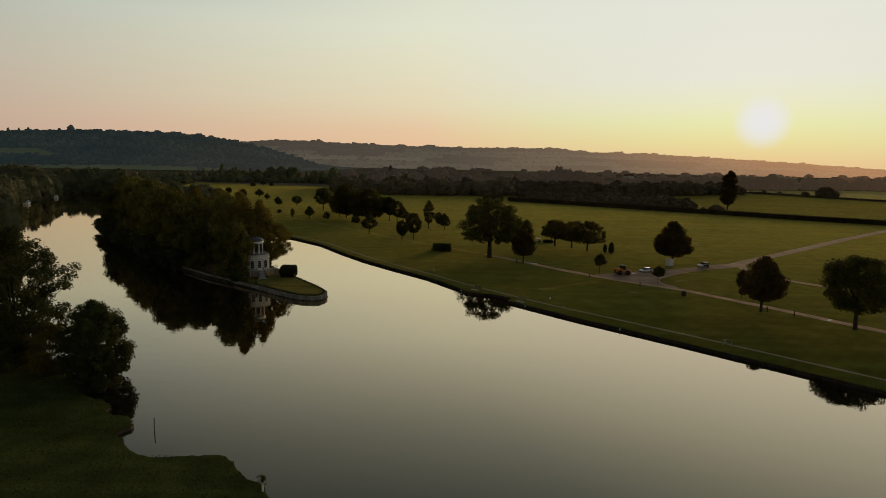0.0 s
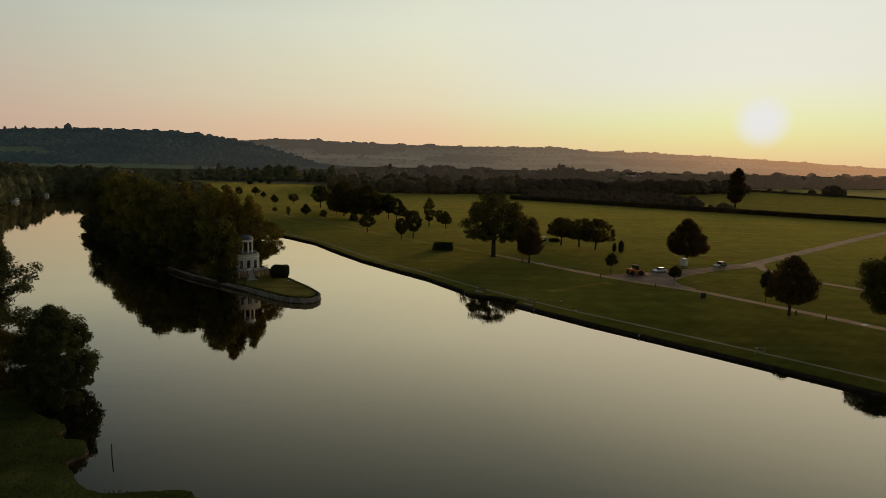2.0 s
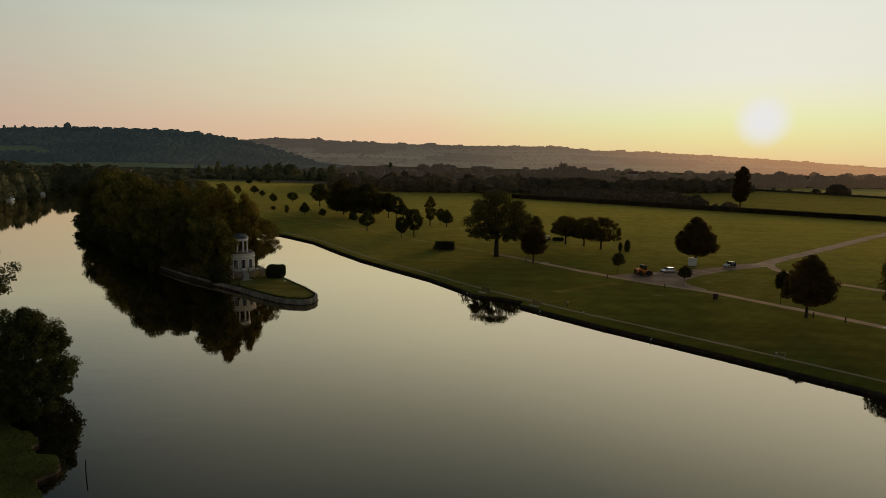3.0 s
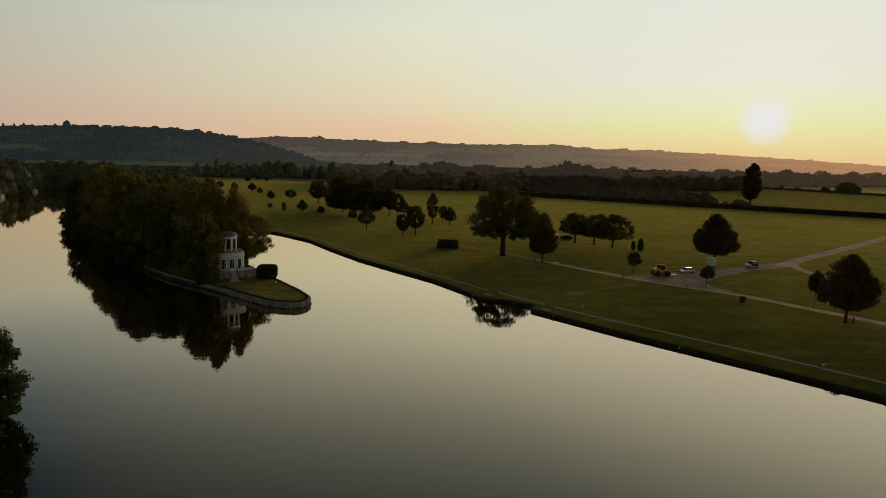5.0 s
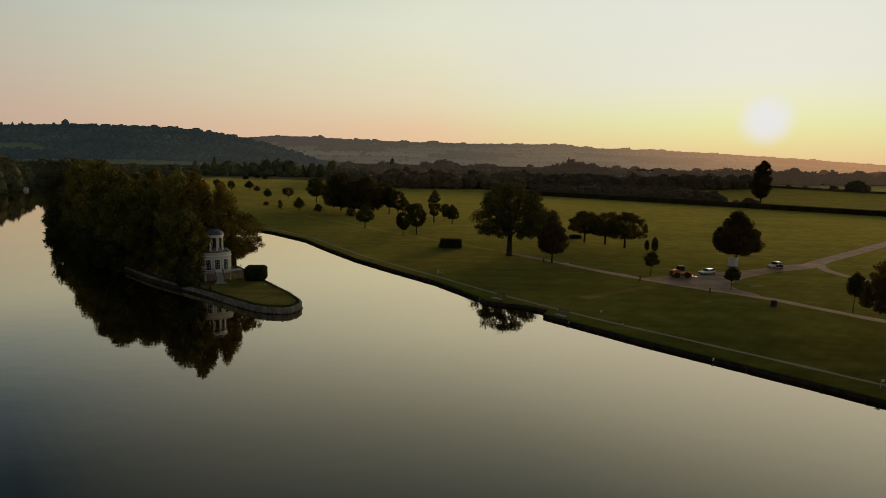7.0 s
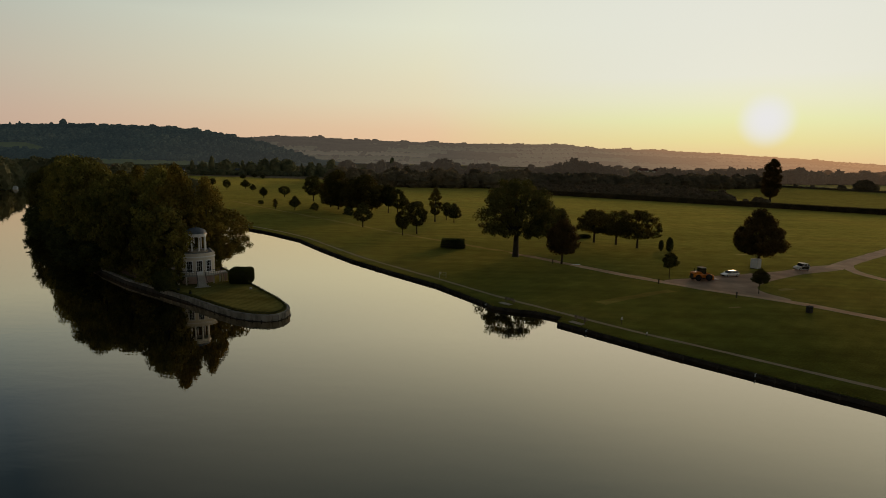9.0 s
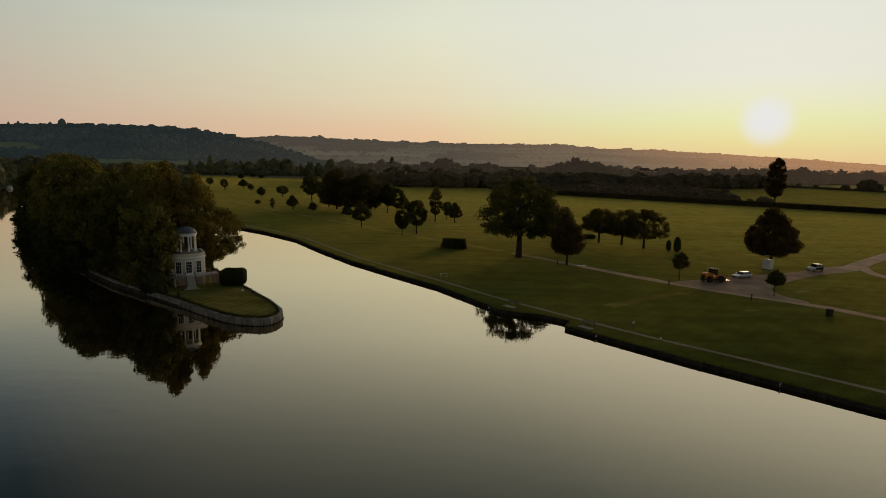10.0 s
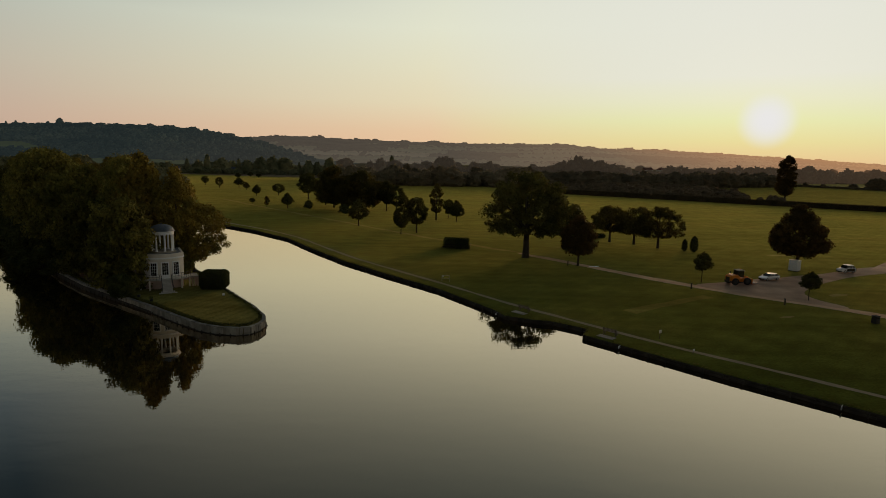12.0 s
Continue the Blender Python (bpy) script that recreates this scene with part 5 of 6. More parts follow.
        for x, y in line:
            part("baluster", tube(bmesh.new(), [(x, y, 1.94), (x, y, 2.92)], 0.025, 5), IRON, root)
    # stairs down to the lawn, flaring at the foot
    y0 = outer[9][1]
    for i in range(11):
        z = 1.95 - 0.177 * (i + 1)
        w = 0.72 + 0.012 * i + (0.30 * (i - 7) if i > 7 else 0)
        y = y0 - 0.26 * i
        part("step", block(-w, w, y - 0.27, y + 0.02, -0.2, z, 0.015), PALE_STONE, root)
    for s in (-1, 1):
        top, foot = (s * 0.80, y0, 2.95), (s * 0.86, y0 - 2.6, 1.15)
        part("stair_rail", tube(bmesh.new(), [top, foot, (s * 1.2, y0 - 3.0, 0.95)], 0.06, 6), IRON, root, "dark iron stair rail")
        for k in range(6):
            f = k / 5
            x, y, z = (top[0] + (foot[0] - top[0]) * f, top[1] + (foot[1] - top[1]) * f, top[2] + (foot[2] - top[2]) * f)
            part("baluster", tube(bmesh.new(), [(x, y, z - 1.0), (x, y, z)], 0.02, 5), IRON, root)


build_temple()


# ---------------------------------------------------------------- clipped hedges
def clipped_hedge(label, x, y, z, rz, w, d, h, leaf=0.2, round_=0.5, n=6000, seed=1, mat=None):
    root = thing("clipped_hedge", label, "hedge", "clipped hedges", (x, y, z), rz)
    part("branches", block(-w / 2 + 0.15, w / 2 - 0.15, -d / 2 + 0.15, d / 2 - 0.15, 0.0, h - 0.15, round_), BARK, root)
    rng = np.random.default_rng(seed)
    p = rng.random((n, 3)) * 2 - 1
    ax = np.argmax(np.abs(p) * np.array([1, 1, 1]), axis=1)
    k = np.abs(p[np.arange(n), ax])[:, None]
    p = p / k
    half = np.array([w / 2, d / 2, h / 2])
    q = p * half
    inner = np.maximum(np.abs(q) - (half - round_), 0) * np.sign(q)
    L = np.linalg.norm(inner, axis=1)[:, None]
    q = np.where(L > round_, q - inner + inner / np.maximum(L, 1e-6) * round_, q)
    q[:, 2] += h / 2
    q = q[q[:, 2] > 0.02]
    part("leaves", quads_mesh("leaves", leaf_quads(rng, q, np.full(len(q), leaf * 0.7), 2, leaf), mat or DARK), None, root)


clipped_hedge("rounded block of dark clipped hedge on the island lawn", -45.4, 172.0, 1.95, 8, 4.5, 3.8, 3.1, seed=3, round_=0.8)
clipped_hedge("square dark clipped hedge enclosure on the meadow", -1.4, 230.2, LAND, -4, 6.6, 3.6, 2.6, leaf=0.3, n=5000, seed=4, round_=0.25)
enclosure = thing("rail_fence", "low timber rail fence round the square hedge", "fence", at=(-1.4, 230.2, LAND), rz=-4)
for x in (-3.8, -1.3, 1.3, 3.8):
    part("post", block(x - 0.06, x + 0.06, -2.2, -2.08, -0.2, 1.35), TIMBER, enclosure)
for z in (0.55, 1.15):
    part("rail", block(-3.9, 3.9, -2.26, -2.2, z, z + 0.12), TIMBER, enclosure)
    part("rail", block(3.82, 3.88, -2.2, 2.0, z, z + 0.12), TIMBER, enclosure)
clipped_hedge("low dark bush beside the parked buggy", 44.6, 258.5, LAND, 10, 4.2, 2.0, 1.2, leaf=0.3, n=1500, seed=5, round_=0.5)


# ---------------------------------------------------------------- vehicles
def wheel(root, x, y, r, w, rim=STEEL):
    t = lathe([(r * 0.62, -w / 2), (r * 0.95, -w / 2), (r, -w * 0.32), (r, w * 0.32), (r * 0.95, w / 2), (r * 0.62, w / 2)], 24, cap=False)
    tyre = part("wheel", t, RUBBER, root, "black rubber tyre")
    tyre.matrix_local = pose(x, y, r, 90, 0, 0)
    part("rim", lathe([(0.0, -w * 0.40), (r * 0.2, -w * 0.42), (r * 0.63, -w * 0.36), (r * 0.63, w * 0.36), (r * 0.2, w * 0.42), (0.0, w * 0.40)], 18), rim, tyre)


def hull(sections):
    """Joins rings of (x, [(y, z), ...]) into a closed body, front to back."""
    bm = bmesh.new()
    rings = [[bm.verts.new((x, y, z)) for y, z in ring] for x, ring in sections]
    n = len(rings[0])
    for a, b in zip(rings, rings[1:]):
        for i in range(n):
            bm.faces.new((a[i], a[(i + 1) % n], b[(i + 1) % n], b[i]))
    bm.faces.new(rings[0])
    bm.faces.new(rings[-1])
    bmesh.ops.recalc_face_normals(bm, faces=bm.faces)
    bmesh.ops.bevel(bm, geom=list(bm.edges), offset=0.035, segments=2, affect="EDGES", clamp_overlap=True)
    return bm


def ring(w, z0, z1, tuck=0.9):
    return [(-w * tuck, z0), (w * tuck, z0), (w, (z0 + z1) / 2), (w * 0.94, z1), (-w * 0.94, z1), (-w, (z0 + z1) / 2)]


def build_car(x, y, rz, label, paint, roof, L=4.5, W=0.9, H=1.46, belt_z=0.92, tall=False, doors=None):
    root = thing("car", label, "car", "parked vehicles", (x, y, LAND + 0.026), rz)
    f, b = -L / 2, L / 2
    nose = 0.95 if tall else 0.72
    body = hull([(f, ring(W * 0.86, 0.32, nose - 0.12)), (f + 0.25, ring(W * 0.97, 0.24, nose)), (f + 1.25, ring(W, 0.22, belt_z)), (0.2, ring(W, 0.22, belt_z + 0.02)), (b - 0.35, ring(W, 0.24, belt_z + 0.04)), (b, ring(W * 0.9, 0.34, belt_z - 0.05))])
    part("body", body, paint, root)
    tw = W * 0.78
    fx = f + (1.15 if tall else 1.2)
    cabin = hull([(fx, [(-W * 0.9, belt_z), (W * 0.9, belt_z), (W * 0.9, belt_z + 0.04), (-W * 0.9, belt_z + 0.04)]), (fx + (0.4 if tall else 0.75), [(-W * 0.92, belt_z), (W * 0.92, belt_z), (tw, H - 0.06), (-tw, H - 0.06)]), (b - 0.75, [(-W * 0.92, belt_z), (W * 0.92, belt_z), (tw, H - 0.08), (-tw, H - 0.08)]), (b - 0.12, [(-W * 0.88, belt_z), (W * 0.88, belt_z), (W * 0.8, belt_z + 0.08), (-W * 0.8, belt_z + 0.08)])])
    part("windows", cabin, GLASS, root, "dark tinted car windows")
    part("roof", hull([(fx + (0.42 if tall else 0.8), ring(tw * 0.98, H - 0.1, H - 0.03, 1.0)), (0.3, ring(tw, H - 0.1, H, 1.0)), (b - 0.7, ring(tw * 0.98, H - 0.1, H - 0.03, 1.0))]), roof, root)
    for s in (-1, 1):
        for x0, x1 in ((fx + 0.95, fx + 1.02), (fx + 1.75, fx + 1.82)):
            part("pillar", hull([(x0, [(s * W * 0.93, belt_z), (s * (W * 0.93 + 0.012), belt_z), (s * (tw + 0.02), H - 0.07), (s * (tw - 0.01), H - 0.07)]), (x1, [(s * W * 0.93, belt_z), (s * (W * 0.93 + 0.012), belt_z), (s * (tw + 0.02), H - 0.07), (s * (tw - 0.01), H - 0.07)])]), paint, root)
        if doors:
            part("door", block(fx + 0.15, b - 0.45, s * (W + 0.005) - 0.02, s * (W + 0.005) + 0.02, 0.42, belt_z - 0.02, 0.01), doors, root, "black painted door")
        part("headlamp", block(f - 0.01, f + 0.16, s * W * 0.72 - 0.17, s * W * 0.72 + 0.17, nose - 0.2, nose - 0.06, 0.03), LAMPLENS, root)
        part("tail_lamp", block(b - 0.12, b + 0.01, s * W * 0.76 - 0.12, s * W * 0.76 + 0.12, belt_z - 0.22, belt_z - 0.02, 0.03), REDLENS, root)
        part("mirror", block(fx + 0.35, fx + 0.5, s * (W + 0.1) - 0.09, s * (W + 0.1) + 0.09, belt_z + 0.02, belt_z + 0.16, 0.03), paint, root)
        for wx in (f + 0.85, b - 0.85):
            wheel(root, wx, s * (W - 0.10), 0.37 if tall else 0.32, 0.22)
    part("bumper", block(f - 0.04, f + 0.12, -W * 0.85, W * 0.85, 0.3, 0.48, 0.04), BLACKPAINT, root, "black plastic bumper")


build_car(66.2, 194.9, 22, "silver estate car parked on the gravel", SILVER, SILVER, L=4.6)
build_car(90.0, 206.0, 14, "white off-road car with black doors parked on gravel", WHITE, WHITE, L=4.0, H=1.85, belt_z=1.12, tall=True, doors=BLACKPAINT)


def build_loader():
    root = thing("wheel_loader", "yellow wheel loader with pallet forks parked on gravel", "wheel loader", "parked vehicles", (57.3, 189.8, LAND + 0.026), 12)
    part("engine_body", hull([(-2.7, ring(0.85, 0.75, 1.75)), (-2.4, ring(1.0, 0.65, 2.0)), (-0.9, ring(1.0, 0.6, 2.05)), (-0.5, ring(0.9, 0.6, 1.7))]), YELLOW, root)
    part("front_frame", hull([(-0.5, ring(0.5, 0.6, 1.2)), (0.6, ring(0.62, 0.55, 1.35)), (1.7, ring(0.55, 0.5, 1.5))]), YELLOW, root)
    part("cab_glass", hull([(-0.85, [(-0.72, 1.7), (0.72, 1.7), (0.66, 2.95), (-0.66, 2.95)]), (0.35, [(-0.72, 1.5), (0.72, 1.5), (0.62, 2.95), (-0.62, 2.95)])]), GLASS, root, "dark glass operator cab")
    part("cab_roof", block(-0.98, 0.48, -0.78, 0.78, 2.95, 3.08, 0.05), PALE_STONE, root, "pale cab roof")
    for x in (-0.85, 0.35):
        for s in (-1, 1):
            part("cab_post", block(x - 0.05, x + 0.05, s * 0.7 - 0.05, s * 0.7 + 0.05, 1.5, 2.96), IRON, root)
    part("beacon", lathe([(0.0, 3.08), (0.09, 3.08), (0.08, 3.26), (0.0, 3.28)], 12), YELLOW, root)
    part("exhaust", tube(bmesh.new(), [(-1.9, 0.4, 1.9), (-1.9, 0.4, 2.75)], 0.06, 8), IRON, root)
    for s in (-1, 1):
        for x in (-1.65, 1.15):
            wheel(root, x, s * 1.02, 0.74, 0.5, IRON)
        part("mudguard", hull([(-2.4, [(s * 0.8, 1.5), (s * 1.25, 1.5), (s * 1.25, 1.56), (s * 0.8, 1.56)]), (-0.9, [(s * 0.8, 1.5), (s * 1.25, 1.5), (s * 1.25, 1.56), (s * 0.8, 1.56)])]), YELLOW, root)
        part("lift_arm", tube(bmesh.new(), [(0.5, s * 0.42, 1.75), (1.5, s * 0.42, 1.6), (2.35, s * 0.42, 0.75)], 0.12, 6), YELLOW, root)
        part("ram", tube(bmesh.new(), [(0.8, s * 0.25, 1.05), (1.8, s * 0.25, 1.3)], 0.06, 8), STEEL, root)
        part("fork", block(2.5, 4.1, s * 0.45 - 0.10, s * 0.45 + 0.10, 0.14, 0.26, 0.02), STEEL, root)
        part("step", block(-0.4, 0.1, s * 1.0 - 0.2, s * 1.0 + 0.2, 0.5, 0.58), IRON, root)
        part("lamp", block(0.62, 0.72, s * 0.5 - 0.1, s * 0.5 + 0.1, 2.78, 2.92, 0.02), LAMPLENS, root)
    part("engine_grille", block(-2.74, -2.66, -0.6, 0.6, 0.85, 1.6, 0.02), IRON, root, "black radiator grille")
    part("counterweight", block(-2.78, -2.3, -0.95, 0.95, 0.5, 0.86, 0.05), IRON, root)
    part("fork_carriage", block(2.3, 2.5, -0.95, 0.95, 0.12, 1.25, 0.03), YELLOW, root)


build_loader()


def build_cabin():
    root = thing("cabin", "white square portable cabin under a broad chestnut tree", "cabin", at=(78.3, 206.6, LAND), rz=35)
    part("skid", block(-0.9, 0.9, -0.9, 0.9, -0.02, 0.16), TIMBER, root)
    part("walls", block(-0.95, 0.95, -0.95, 0.95, 0.16, 2.5, 0.03), WHITE, root)
    part("roof", block(-1.02, 1.02, -1.02, 1.02, 2.5, 2.62, 0.03), WHITE, root)
    for i in range(6):
        part("panel_rib", block(-0.85 + 0.33 * i, -0.80 + 0.33 * i, -0.975, -0.94, 0.3, 2.3), WHITE, root)
    part("door", block(0.94, 0.99, -0.42, 0.42, 0.2, 2.15), PAINT, root)


build_cabin()


def build_buggy():
    root = thing("golf_buggy", "dark golf buggy with a pale roof on the grass", "golf buggy", "parked vehicles", (40.4, 258.6, LAND), 5)
    part("body", hull([(-1.2, ring(0.58, 0.3, 0.8)), (-0.4, ring(0.6, 0.28, 0.55)), (0.5, ring(0.6, 0.28, 0.95)), (1.2, ring(0.55, 0.3, 0.8))]), BLACKPAINT, root)
    part("seat", block(0.1, 0.75, -0.5, 0.5, 0.8, 1.25, 0.08), IRON, root)
    part("roof", block(-0.95, 1.1, -0.62, 0.62, 1.82, 1.9, 0.03), WHITE, root)
    for x in (-0.85, 1.0):
        for s in (-1, 1):
            part("post", tube(bmesh.new(), [(x, s * 0.55, 0.7), (x, s * 0.55, 1.83)], 0.025, 6), IRON, root)
    for x in (-0.8, 0.8):
        for s in (-1, 1):
            wheel(root, x, s * 0.5, 0.24, 0.2)


build_buggy()


# ---------------------------------------------------------------- small things on the meadow and bank
def build_bin():
    root = thing("litter_bin", "black square litter bin beside the gravel drive", "litter bin", at=(65.6, 161.4, LAND), rz=20)
    part("body", block(-0.42, 0.42, -0.42, 0.42, 0.0, 1.12, 0.03), IRON, root)
    part("lid", block(-0.46, 0.46, -0.46, 0.46, 1.12, 1.26, 0.04), RUBBER, root)
    part("slot", block(-0.3, 0.3, -0.435, -0.4, 0.86, 1.02), RUBBER, root, "dark opening")


build_bin()
post = thing("bollard", "short dark timber post beside the gravel drive", "bollard", "drive posts", (57.1, 172.2, LAND))
part("shaft", block(-0.11, 0.11, -0.11, 0.11, -0.2, 1.15, 0.02), TIMBER, post)
part("cap", block(-0.13, 0.13, -0.13, 0.13, 1.15, 1.22, 0.02), TIMBER, post)
for x, y in ((45.1, 183.9), (25.0, 206.8), (79.9, 145.6), (84.5, 142.0)):
    again(post, x, y, LAND)


def build_bench(x, y, rz):
    root = thing("bench", "brown weathered timber bench on the river bank", "bench", "bank benches", (x, y, LAND), rz)
    for i in range(4):
        part("seat_slat", block(-1.1, 1.1, -0.25 + 0.13 * i, -0.14 + 0.13 * i, 0.44, 0.48), PLANK, root)
    for i in range(3):
        part("back_slat", block(-1.1, 1.1, 0.28, 0.32, 0.58 + 0.14 * i, 0.68 + 0.14 * i), PLANK, root)
    for s in (-1, 1):
        part("leg", block(s * 0.95 - 0.05, s * 0.95 + 0.05, -0.24, -0.15, 0, 0.44), PLANK, root)
        part("leg", block(s * 0.95 - 0.05, s * 0.95 + 0.05, 0.22, 0.30, 0, 1.0), PLANK, root)
        part("armrest", block(s * 0.95 - 0.06, s * 0.95 + 0.06, -0.26, 0.3, 0.62, 0.67), PLANK, root)


build_bench(9.6, 163.9, 135)
build_bench(20.6, 151.6, 135)


def build_pad(x, y, rz):
    root = thing("landing_pad", "pale concrete pad in the grass at the mooring", "concrete pad", "mooring pads", (x, y, LAND), rz)
    part("slab", block(-1.3, 1.3, -0.6, 0.6, -0.1, 0.05, 0.02), STONE, root)


build_pad(8.6, 162.6, 135)
build_pad(19.7, 150.4, 135)


def build_sign(x, y, z, rz, w, h, up, label, legs=2):
    root = thing("sign", label, "sign", "bank signs", (x, y, z), rz)
    part("board", block(-w / 2, w / 2, -0.02, 0.02, up, up + h, 0.005), WHITE, root)
    for s in ((-1, 1) if legs == 2 else (0,)):
        part("leg", block(s * w * 0.4 - 0.03, s * w * 0.4 + 0.03, 0.02, 0.07, -0.3, up + h * 0.9), TIMBER, root)
    for k in range(2):
        part("text_bar", block(-w * 0.36, w * 0.36, -0.026, -0.021, up + h * (0.25 + 0.35 * k), up + h * (0.40 + 0.35 * k)), IRON, root)


build_sign(27.2, 150.0, LAND, 30, 0.45, 0.4, 0.9, "small white notice on a post beside the towpath", 1)
build_sign(29.4, 143.6, LAND, 30, 0.3, 0.3, 0.45, "small white marker beside the towpath", 1)
build_sign(38.9, 128.2, 0.6, 45, 0.9, 0.4, 0.2, "white mooring notice fixed to the river piling", 2)
build_sign(20.6, 146.7, 0.6, 45, 0.8, 0.35, 0.2, "white mooring notice fixed to the river piling", 2)
build_sign(4.9, 162.6, 0.6, 45, 0.6, 0.3, 0.2, "white mooring notice fixed to the river piling", 2)


def build_frame(x, y, rz):
    root = thing("notice_frame", "thin pale tubular frame standing by the towpath", "frame", at=(x, y, LAND), rz=rz)
    for s in (-1, 1):
        part("leg", tube(bmesh.new(), [(s * 0.75, 0, -0.2), (s * 0.75, 0, 1.35)], 0.035, 6), STEEL, root)
    for z in (1.33, 0.7):
        part("rail", tube(bmesh.new(), [(-0.75, 0, z), (0.75, 0, z)], 0.03, 6), STEEL, root)
    part("plate", block(-0.72, -0.35, -0.02, 0.02, 1.0, 1.3), WHITE, root, "small white plate")


build_frame(57.0, 117.2, -20)
build_frame(-3.8, 185.2, 0)


def build_plank(x, y, rz, w, d, label):
    root = thing("ground_board", label, "board", "boards on the grass", (x, y, LAND), rz)
    part("board", block(-w / 2, w / 2, -d / 2, d / 2, 0.0, 0.09, 0.01), WHITE, root)


build_plank(91.0, 138.9, 30, 1.9, 0.7, "white board lying beside the drive")
build_plank(31.0, 206.0, 15, 2.4, 0.5, "pale kerb board lying across the drive's end")

stake = thing("stake", "thin dark mooring stake standing in the shallows", "stake", at=(-37.7, 76.9, WATERLINE))
part("shaft", tube(bmesh.new(), [(0, 0, -1.5), (0.03, 0, 0.4), (0.08, 0, 1.75)], 0.06, 7), TIMBER, stake)
lampost = thing("flood_lamp", "small white flood lamp on the island lawn", "lamp", at=(-41.5, 166.0, 1.95), rz=200)
part("head", block(-0.22, 0.22, -0.14, 0.14, 0.12, 0.46, 0.05), WHITE, lampost)
part("bracket", block(-0.05, 0.05, -0.05, 0.05, 0.0, 0.13), IRON, lampost)


def build_sapling(x, y, z):
    root = thing("sapling", "leafy sapling in a pale tree guard on the near bank", "sapling", at=(x, y, z))
    part("guard", lathe([(0.10, -0.1), (0.13, -0.1), (0.12, 0.85), (0.09, 0.85)], 10, cap=False), WHITE, root, "pale plastic tube")
    rng = np.random.default_rng(12)
    part("stem", tube(bmesh.new(), [(0, 0, -0.1), (0.02, 0, 0.8), (-0.03, 0.04, 1.7)], 0.02, 5), BARK, root)
    c = np.stack([rng.normal(-0.05, 0.22, 22), rng.normal(0, 0.22, 22), rng.uniform(0.9, 1.9, 22)], 1)
    part("leaves", quads_mesh("leaves", leaf_quads(rng, c, np.full(22, 0.2), 14, 0.13), GREEN), None, root)


build_sapling(-18.7, 62.6, 0.95)


def build_pot(x, y):
    root = thing("planter", "small dark planter with a shrub on the lawn", "planter", "lawn planters", (x, y, 1.95))
    part("pot", lathe([(0.0, 0.0), (0.2, 0.0), (0.28, 0.42), (0.3, 0.45), (0.24, 0.45), (0.0, 0.4)], 14), IRON, root)
    rng = np.random.default_rng(9)
    part("plant", quads_mesh("plant", leaf_quads(rng, rng.normal(0, 0.12, (12, 3)) + np.array([0, 0, 0.6]), np.full(12, 0.16), 12, 0.12), DARK), None, root)


build_pot(-51.4, 161.1)
build_pot(-54.9, 163.8)


# ---------------------------------------------------------------- boats and far houses
def build_boat(x, y, rz, L, label):
    root = thing("boat", label, "boat", "moored boats", (x, y, WATERLINE), rz)
    w = L * 0.19
    part("hull", hull([(-L / 2, ring(w * 0.85, -0.2, L * 0.13, 0.7)), (0, ring(w, -0.25, L * 0.14, 0.7)), (L * 0.3, ring(w * 0.75, -0.2, L * 0.155, 0.6)), (L / 2, ring(w * 0.1, 0.1, L * 0.17, 0.6))]), WHITE, root)
    part("cabin", hull([(-L * 0.25, ring(w * 0.75, L * 0.13, L * 0.27, 1.0)), (L * 0.15, ring(w * 0.7, L * 0.13, L * 0.27, 1.0)), (L * 0.28, ring(w * 0.55, L * 0.13, L * 0.17, 1.0))]), WHITE, root)
    for s in (-1, 1):
        part("window", block(-L * 0.2, L * 0.13, s * w * 0.76 - 0.02, s * w * 0.76 + 0.02, L * 0.185, L * 0.24), GLASS, root)
    part("rail", tube(bmesh.new(), [(-L * 0.3, 0, L * 0.27), (-L * 0.25, 0, L * 0.36), (0, 0, L * 0.36)], 0.05, 6), STEEL, root)


build_boat(-278.0, 390.5, 112, 9.5, "white cabin cruiser moored by the wooded bank")
build_boat(-293.5, 443.0, 116, 7.5, "small white boat moored beside the trees")


def build_house(x, y, z, rz, L, W, H, label, wall=PAINT, roof=REDTILE):
    root = thing("house", label, "house", "village houses", (x, y, z), rz)
    part("walls", block(-L / 2, L / 2, -W / 2, W / 2, -0.5, H), wall, root)
    bm = bmesh.new()
    e, rise = 0.4, W * 0.42
    v = [bm.verts.new(p) for p in ((-L / 2 - e, -W / 2 - e, H - 0.2), (L / 2 + e, -W / 2 - e, H - 0.2), (L / 2 + e, W / 2 + e, H - 0.2), (-L / 2 - e, W / 2 + e, H - 0.2), (-L / 2 - e, 0, H + rise), (L / 2 + e, 0, H + rise))]
    for f in ((0, 1, 5, 4), (2, 3, 4, 5), (1, 2, 5), (3, 0, 4), (3, 2, 1, 0)):
        bm.faces.new([v[i] for i in f])
    part("roof", bm, roof, root)
    part("chimney", block(L * 0.28, L * 0.28 + 0.9, -0.4, 0.4, H, H + rise + 1.2), BRICKRED, root)
    for s in (-1, 1):
        for k in range(3):
            for j in range(2 if H > 4.5 else 1):
                cx = -L / 2 + L * (k + 0.5) / 3
                part("window", block(cx - 0.6, cx + 0.6, s * W / 2 - 0.04, s * W / 2 + 0.04, 1.0 + 2.7 * j, 2.4 + 2.7 * j), GLASS, root)


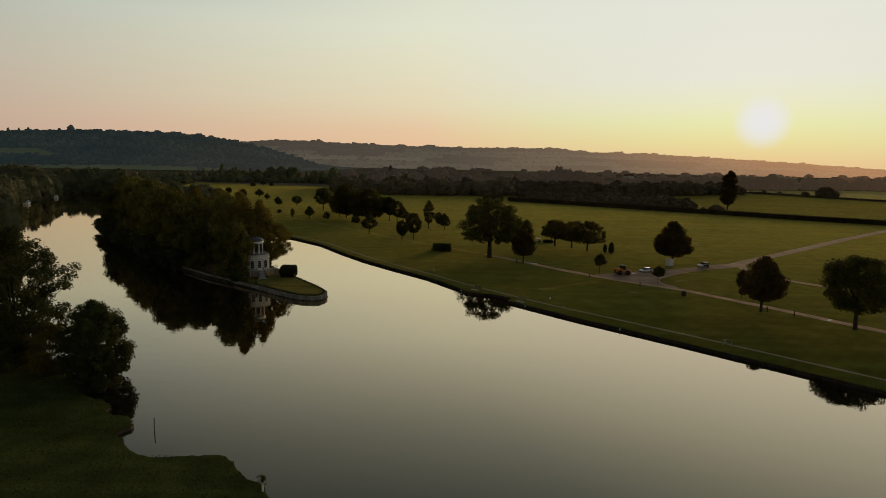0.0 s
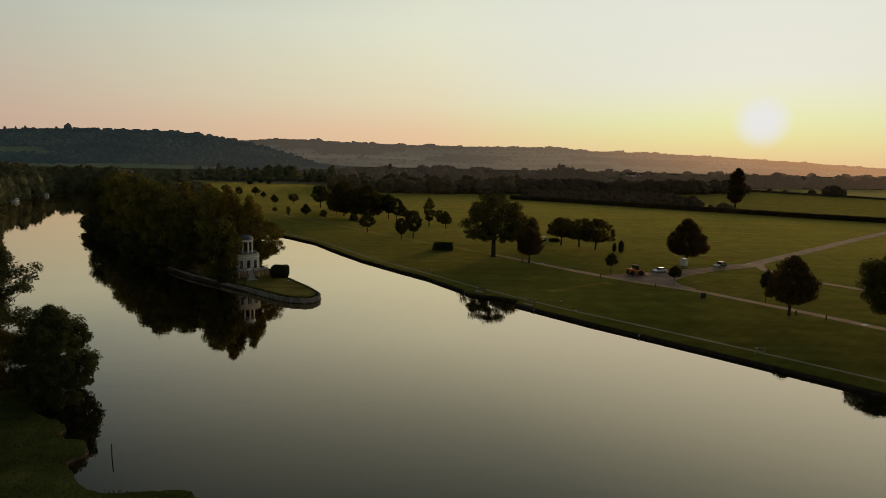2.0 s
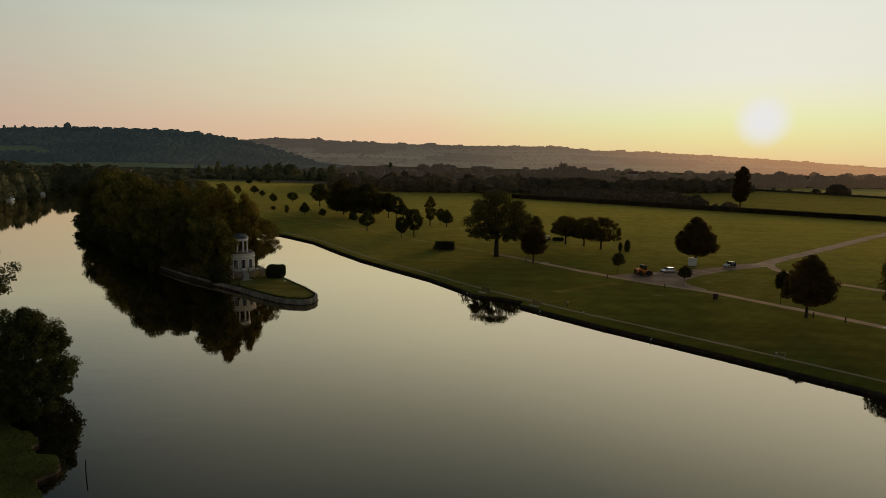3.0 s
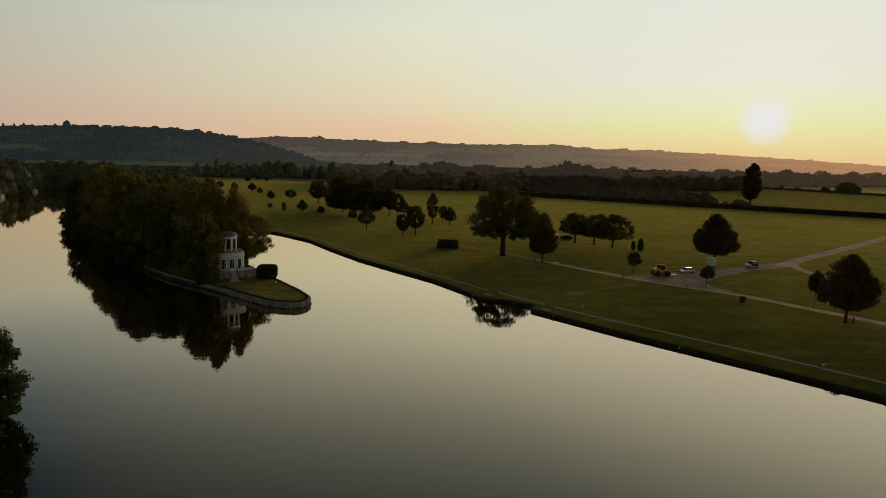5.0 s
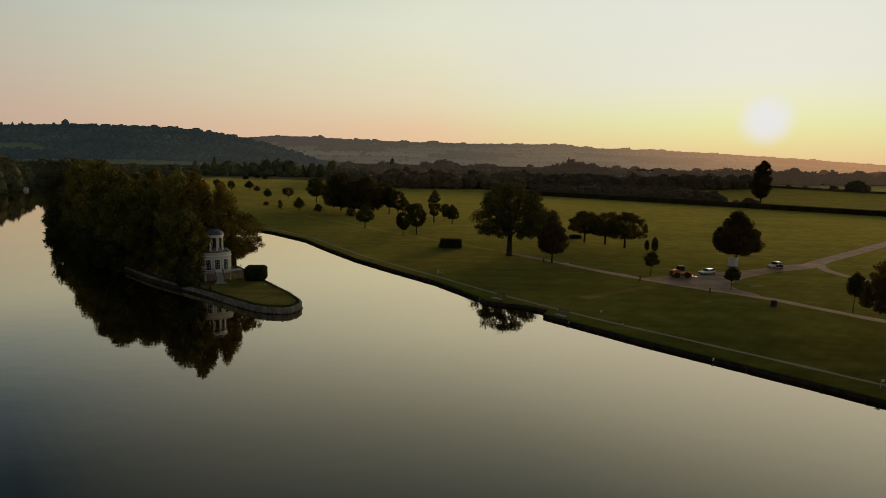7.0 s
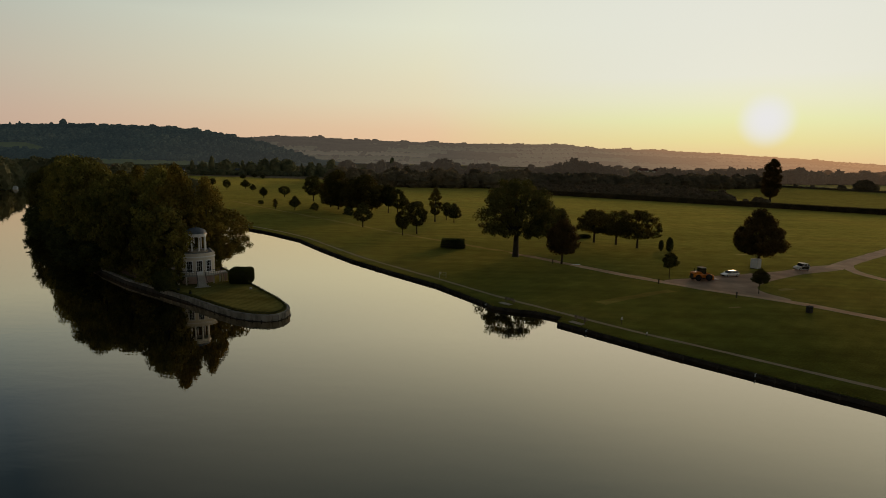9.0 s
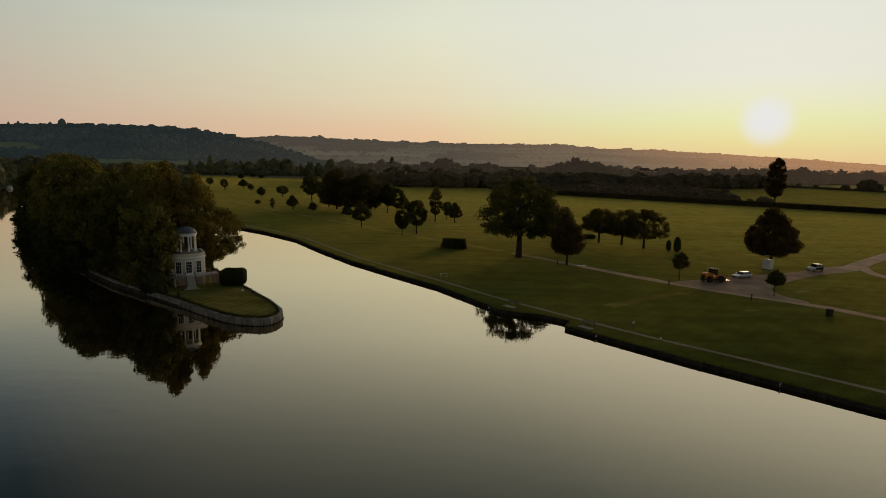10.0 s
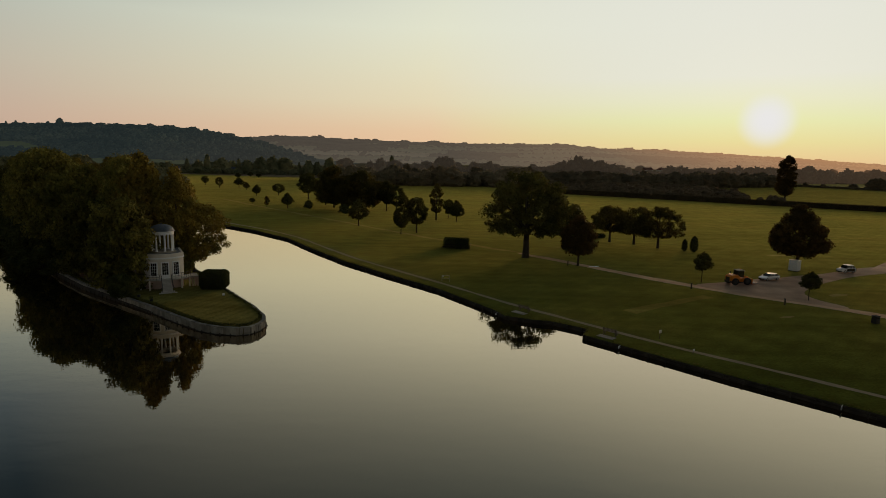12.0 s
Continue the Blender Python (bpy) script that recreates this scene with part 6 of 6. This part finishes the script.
for x, y, rz, L, W, H, wall, roof in ((-321.5, 745.0, 20, 9, 6, 4.2, PAINT, LEAD), (-352.0, 800.0, 70, 9, 6, 4.5, PAINT, REDTILE), (-414.0, 780.0, 20, 12, 7, 4.2, PAINT, WHITE), (-500.0, 880.0, 10, 8, 5, 3.2, PAINT, LEAD),
                                      (-472.0, 870.0, 5, 6, 5, 3.2, PAINT, WHITE), (-432.0, 800.0, 30, 11, 7, 5.0, PAINT, LEAD), (-396.0, 742.0, 60, 7, 6, 6.0, BRICKRED, REDTILE), (320.0, 1060.0, 20, 16, 9, 9.0, PAINT, REDTILE), (345.0, 1070.0, 50, 14, 9, 9.0, PAINT, REDTILE), (368.0, 1085.0, 0, 14, 9, 8.0, BRICKRED, REDTILE),
                                      (-250.0, 745.0, 10, 12, 7, 4.5, PAINT, LEAD)):
    build_house(x, y, LAND, rz, L, W, H, "distant pale house among trees" if wall is PAINT else "distant red-brick house among trees", wall, roof)


# ---------------------------------------------------------------- edging pieces: island wall, bank piling
def along(line, gap):
    """Places at even steps along a line: x, y, angle in degrees."""
    out, rest = [], 0.0
    for (x0, y0), (x1, y1) in zip(line, line[1:]):
        L = math.hypot(x1 - x0, y1 - y0)
        s = rest
        while s < L:
            out.append((x0 + (x1 - x0) * s / L, y0 + (y1 - y0) * s / L, math.degrees(math.atan2(y1 - y0, x1 - x0))))
            s += gap
        rest = s - L
    return out


def shared(name, me, parent, m):
    ob = new(name, me)
    ob.parent = parent
    ob.matrix_local = m
    return ob


def small_mesh(name, bm, mat):
    me = bpy.data.meshes.new(name)
    bm.to_mesh(me)
    bm.free()
    me.materials.append(mat)
    return me


def build_island_wall():
    root = thing("island_wall", "pale stone retaining wall round the island's edge", "retaining wall", kind="structure")
    stones = [small_mesh("stone", block(-0.215, 0.215, -0.2, 0.2, 0.4, 1.60 + d, 0.03), STONE) for d in (0.0, 0.03, -0.03)]
    caps = small_mesh("coping", block(-0.52, 0.52, -0.26, 0.26, 1.62, 1.76, 0.03), STONE)
    rng = np.random.default_rng(17)
    line = [Vector(p) for p in ISLAND[-4:]] + [Vector(p) for p in ISLAND[:15]]
    for i, (x, y, a) in enumerate(along(line, 0.48)[:290]):
        shared("stone", stones[i % 3], root, pose(x + rng.normal(0, 0.03), y + rng.normal(0, 0.03), 0, 0, 0, a + rng.normal(0, 1.5)))
    for x, y, a in along(line, 1.08)[:200]:
        shared("coping", caps, root, pose(x, y, rng.normal(0, 0.008), 0, 0, a))
    rib = small_mesh("fender_post", block(-0.07, 0.07, -0.07, 0.07, -0.6, 0.85, 0.015), TIMBER)
    # the dark boarding climbs higher along the shaded wooded side
    skirts = [small_mesh("pile_board", block(-0.82, 0.82, -0.05, 0.05, -0.6, z, 0.015), TIMBER) for z in (0.68, 0.95, 1.32)]
    for i, (x, y, a) in enumerate(along(line, 1.6)[:120]):
        n = Vector((math.sin(radians(a)), -math.cos(radians(a))))
        n = n if n.dot(Vector((x + 73, y - 196))) > 0 else -n
        shared("pile_board", skirts[0 if x > -50 else 1 if x > -60 else 2], root, pose(x + n.x * 0.24, y + n.y * 0.24, rng.normal(0, 0.02), 0, 0, a))
        shared("fender_post", rib, root, pose(x + n.x * 0.33, y + n.y * 0.33, rng.normal(0, 0.04), 0, 0, a))
    # rank grass that hangs over the coping
    inner = [(x, y) for x, y, a in along([(p.x, p.y) for p in ISLAND_INNER[-4:] + ISLAND_INNER[:15]], 0.09)]
    c = np.array([(x + rng.normal(0, 0.15), y + rng.normal(0, 0.15), 1.97 + 0.10 * rng.random()) for x, y in inner])
    tagged(new("edge_grass", quads_mesh("edge_grass", leaf_quads(rng, c, np.full(len(c), 0.13), 8, 0.15), DARK)), "rank dark grass and low hedge along the wall top", "grass", kind="stuff")


build_island_wall()


def build_piling():
    root = thing("bank_piling", "dark weathered timber piling along the meadow bank", "piling", kind="structure")
    line = [Vector(p) for p in RIGHT_BANK[3:20]]
    shift = []
    for i, p in enumerate(line):
        d = (line[min(i + 1, len(line) - 1)] - line[max(i - 1, 0)]).normalized()
        shift.append(p + 0.12 * Vector((-d.y, d.x)))
    rng = np.random.default_rng(23)
    pile = small_mesh("pile", block(-0.10, 0.10, -0.10, 0.10, -1.2, 1.09, 0.02), TIMBER)
    board = small_mesh("board", block(-1.18, 1.18, -0.03, 0.03, -0.12, 0.12, 0.012), TIMBER)
    for x, y, a in along(shift, 2.4)[:125]:
        n = Vector((-math.sin(radians(a)), math.cos(radians(a))))
        shared("pile", pile, root, pose(x + n.x * 0.1, y + n.y * 0.1, rng.normal(0, 0.05), rng.normal(0, 1.5), rng.normal(0, 1.5), a))
    # two courses of boards, cut to fit each stretch between the bends
    for p, q in zip(shift, shift[1:]):
        d = q - p
        count = max(1, round(d.length / 2.4))
        for k in range(count):
            c = p + d * ((k + 0.5) / count)
            for z in (1.0, 0.72):
                shared("board", board, root, pose(c.x, c.y, z + rng.normal(0, 0.03), 0, rng.normal(0, 0.6), math.degrees(math.atan2(d.y, d.x))) @ Matrix.Diagonal((d.length / count / 2.4, 1, 1, 1)))
    inner = along([p - 0.5 * (q - p).normalized() * 0 for p, q in zip(shift, shift[1:])] + [shift[-1]], 0.3)
    c = np.array([(x + rng.normal(0.42, 0.14), y + rng.normal(0.38, 0.14), 1.12 + 0.10 * rng.random()) for x, y, a in inner])
    tagged(new("bank_grass", quads_mesh("bank_grass", leaf_quads(rng, c, np.full(len(c), 0.2), 9, 0.18), GREEN)), "rough grass tufts hanging over the river piling", "grass", kind="stuff")


build_piling()
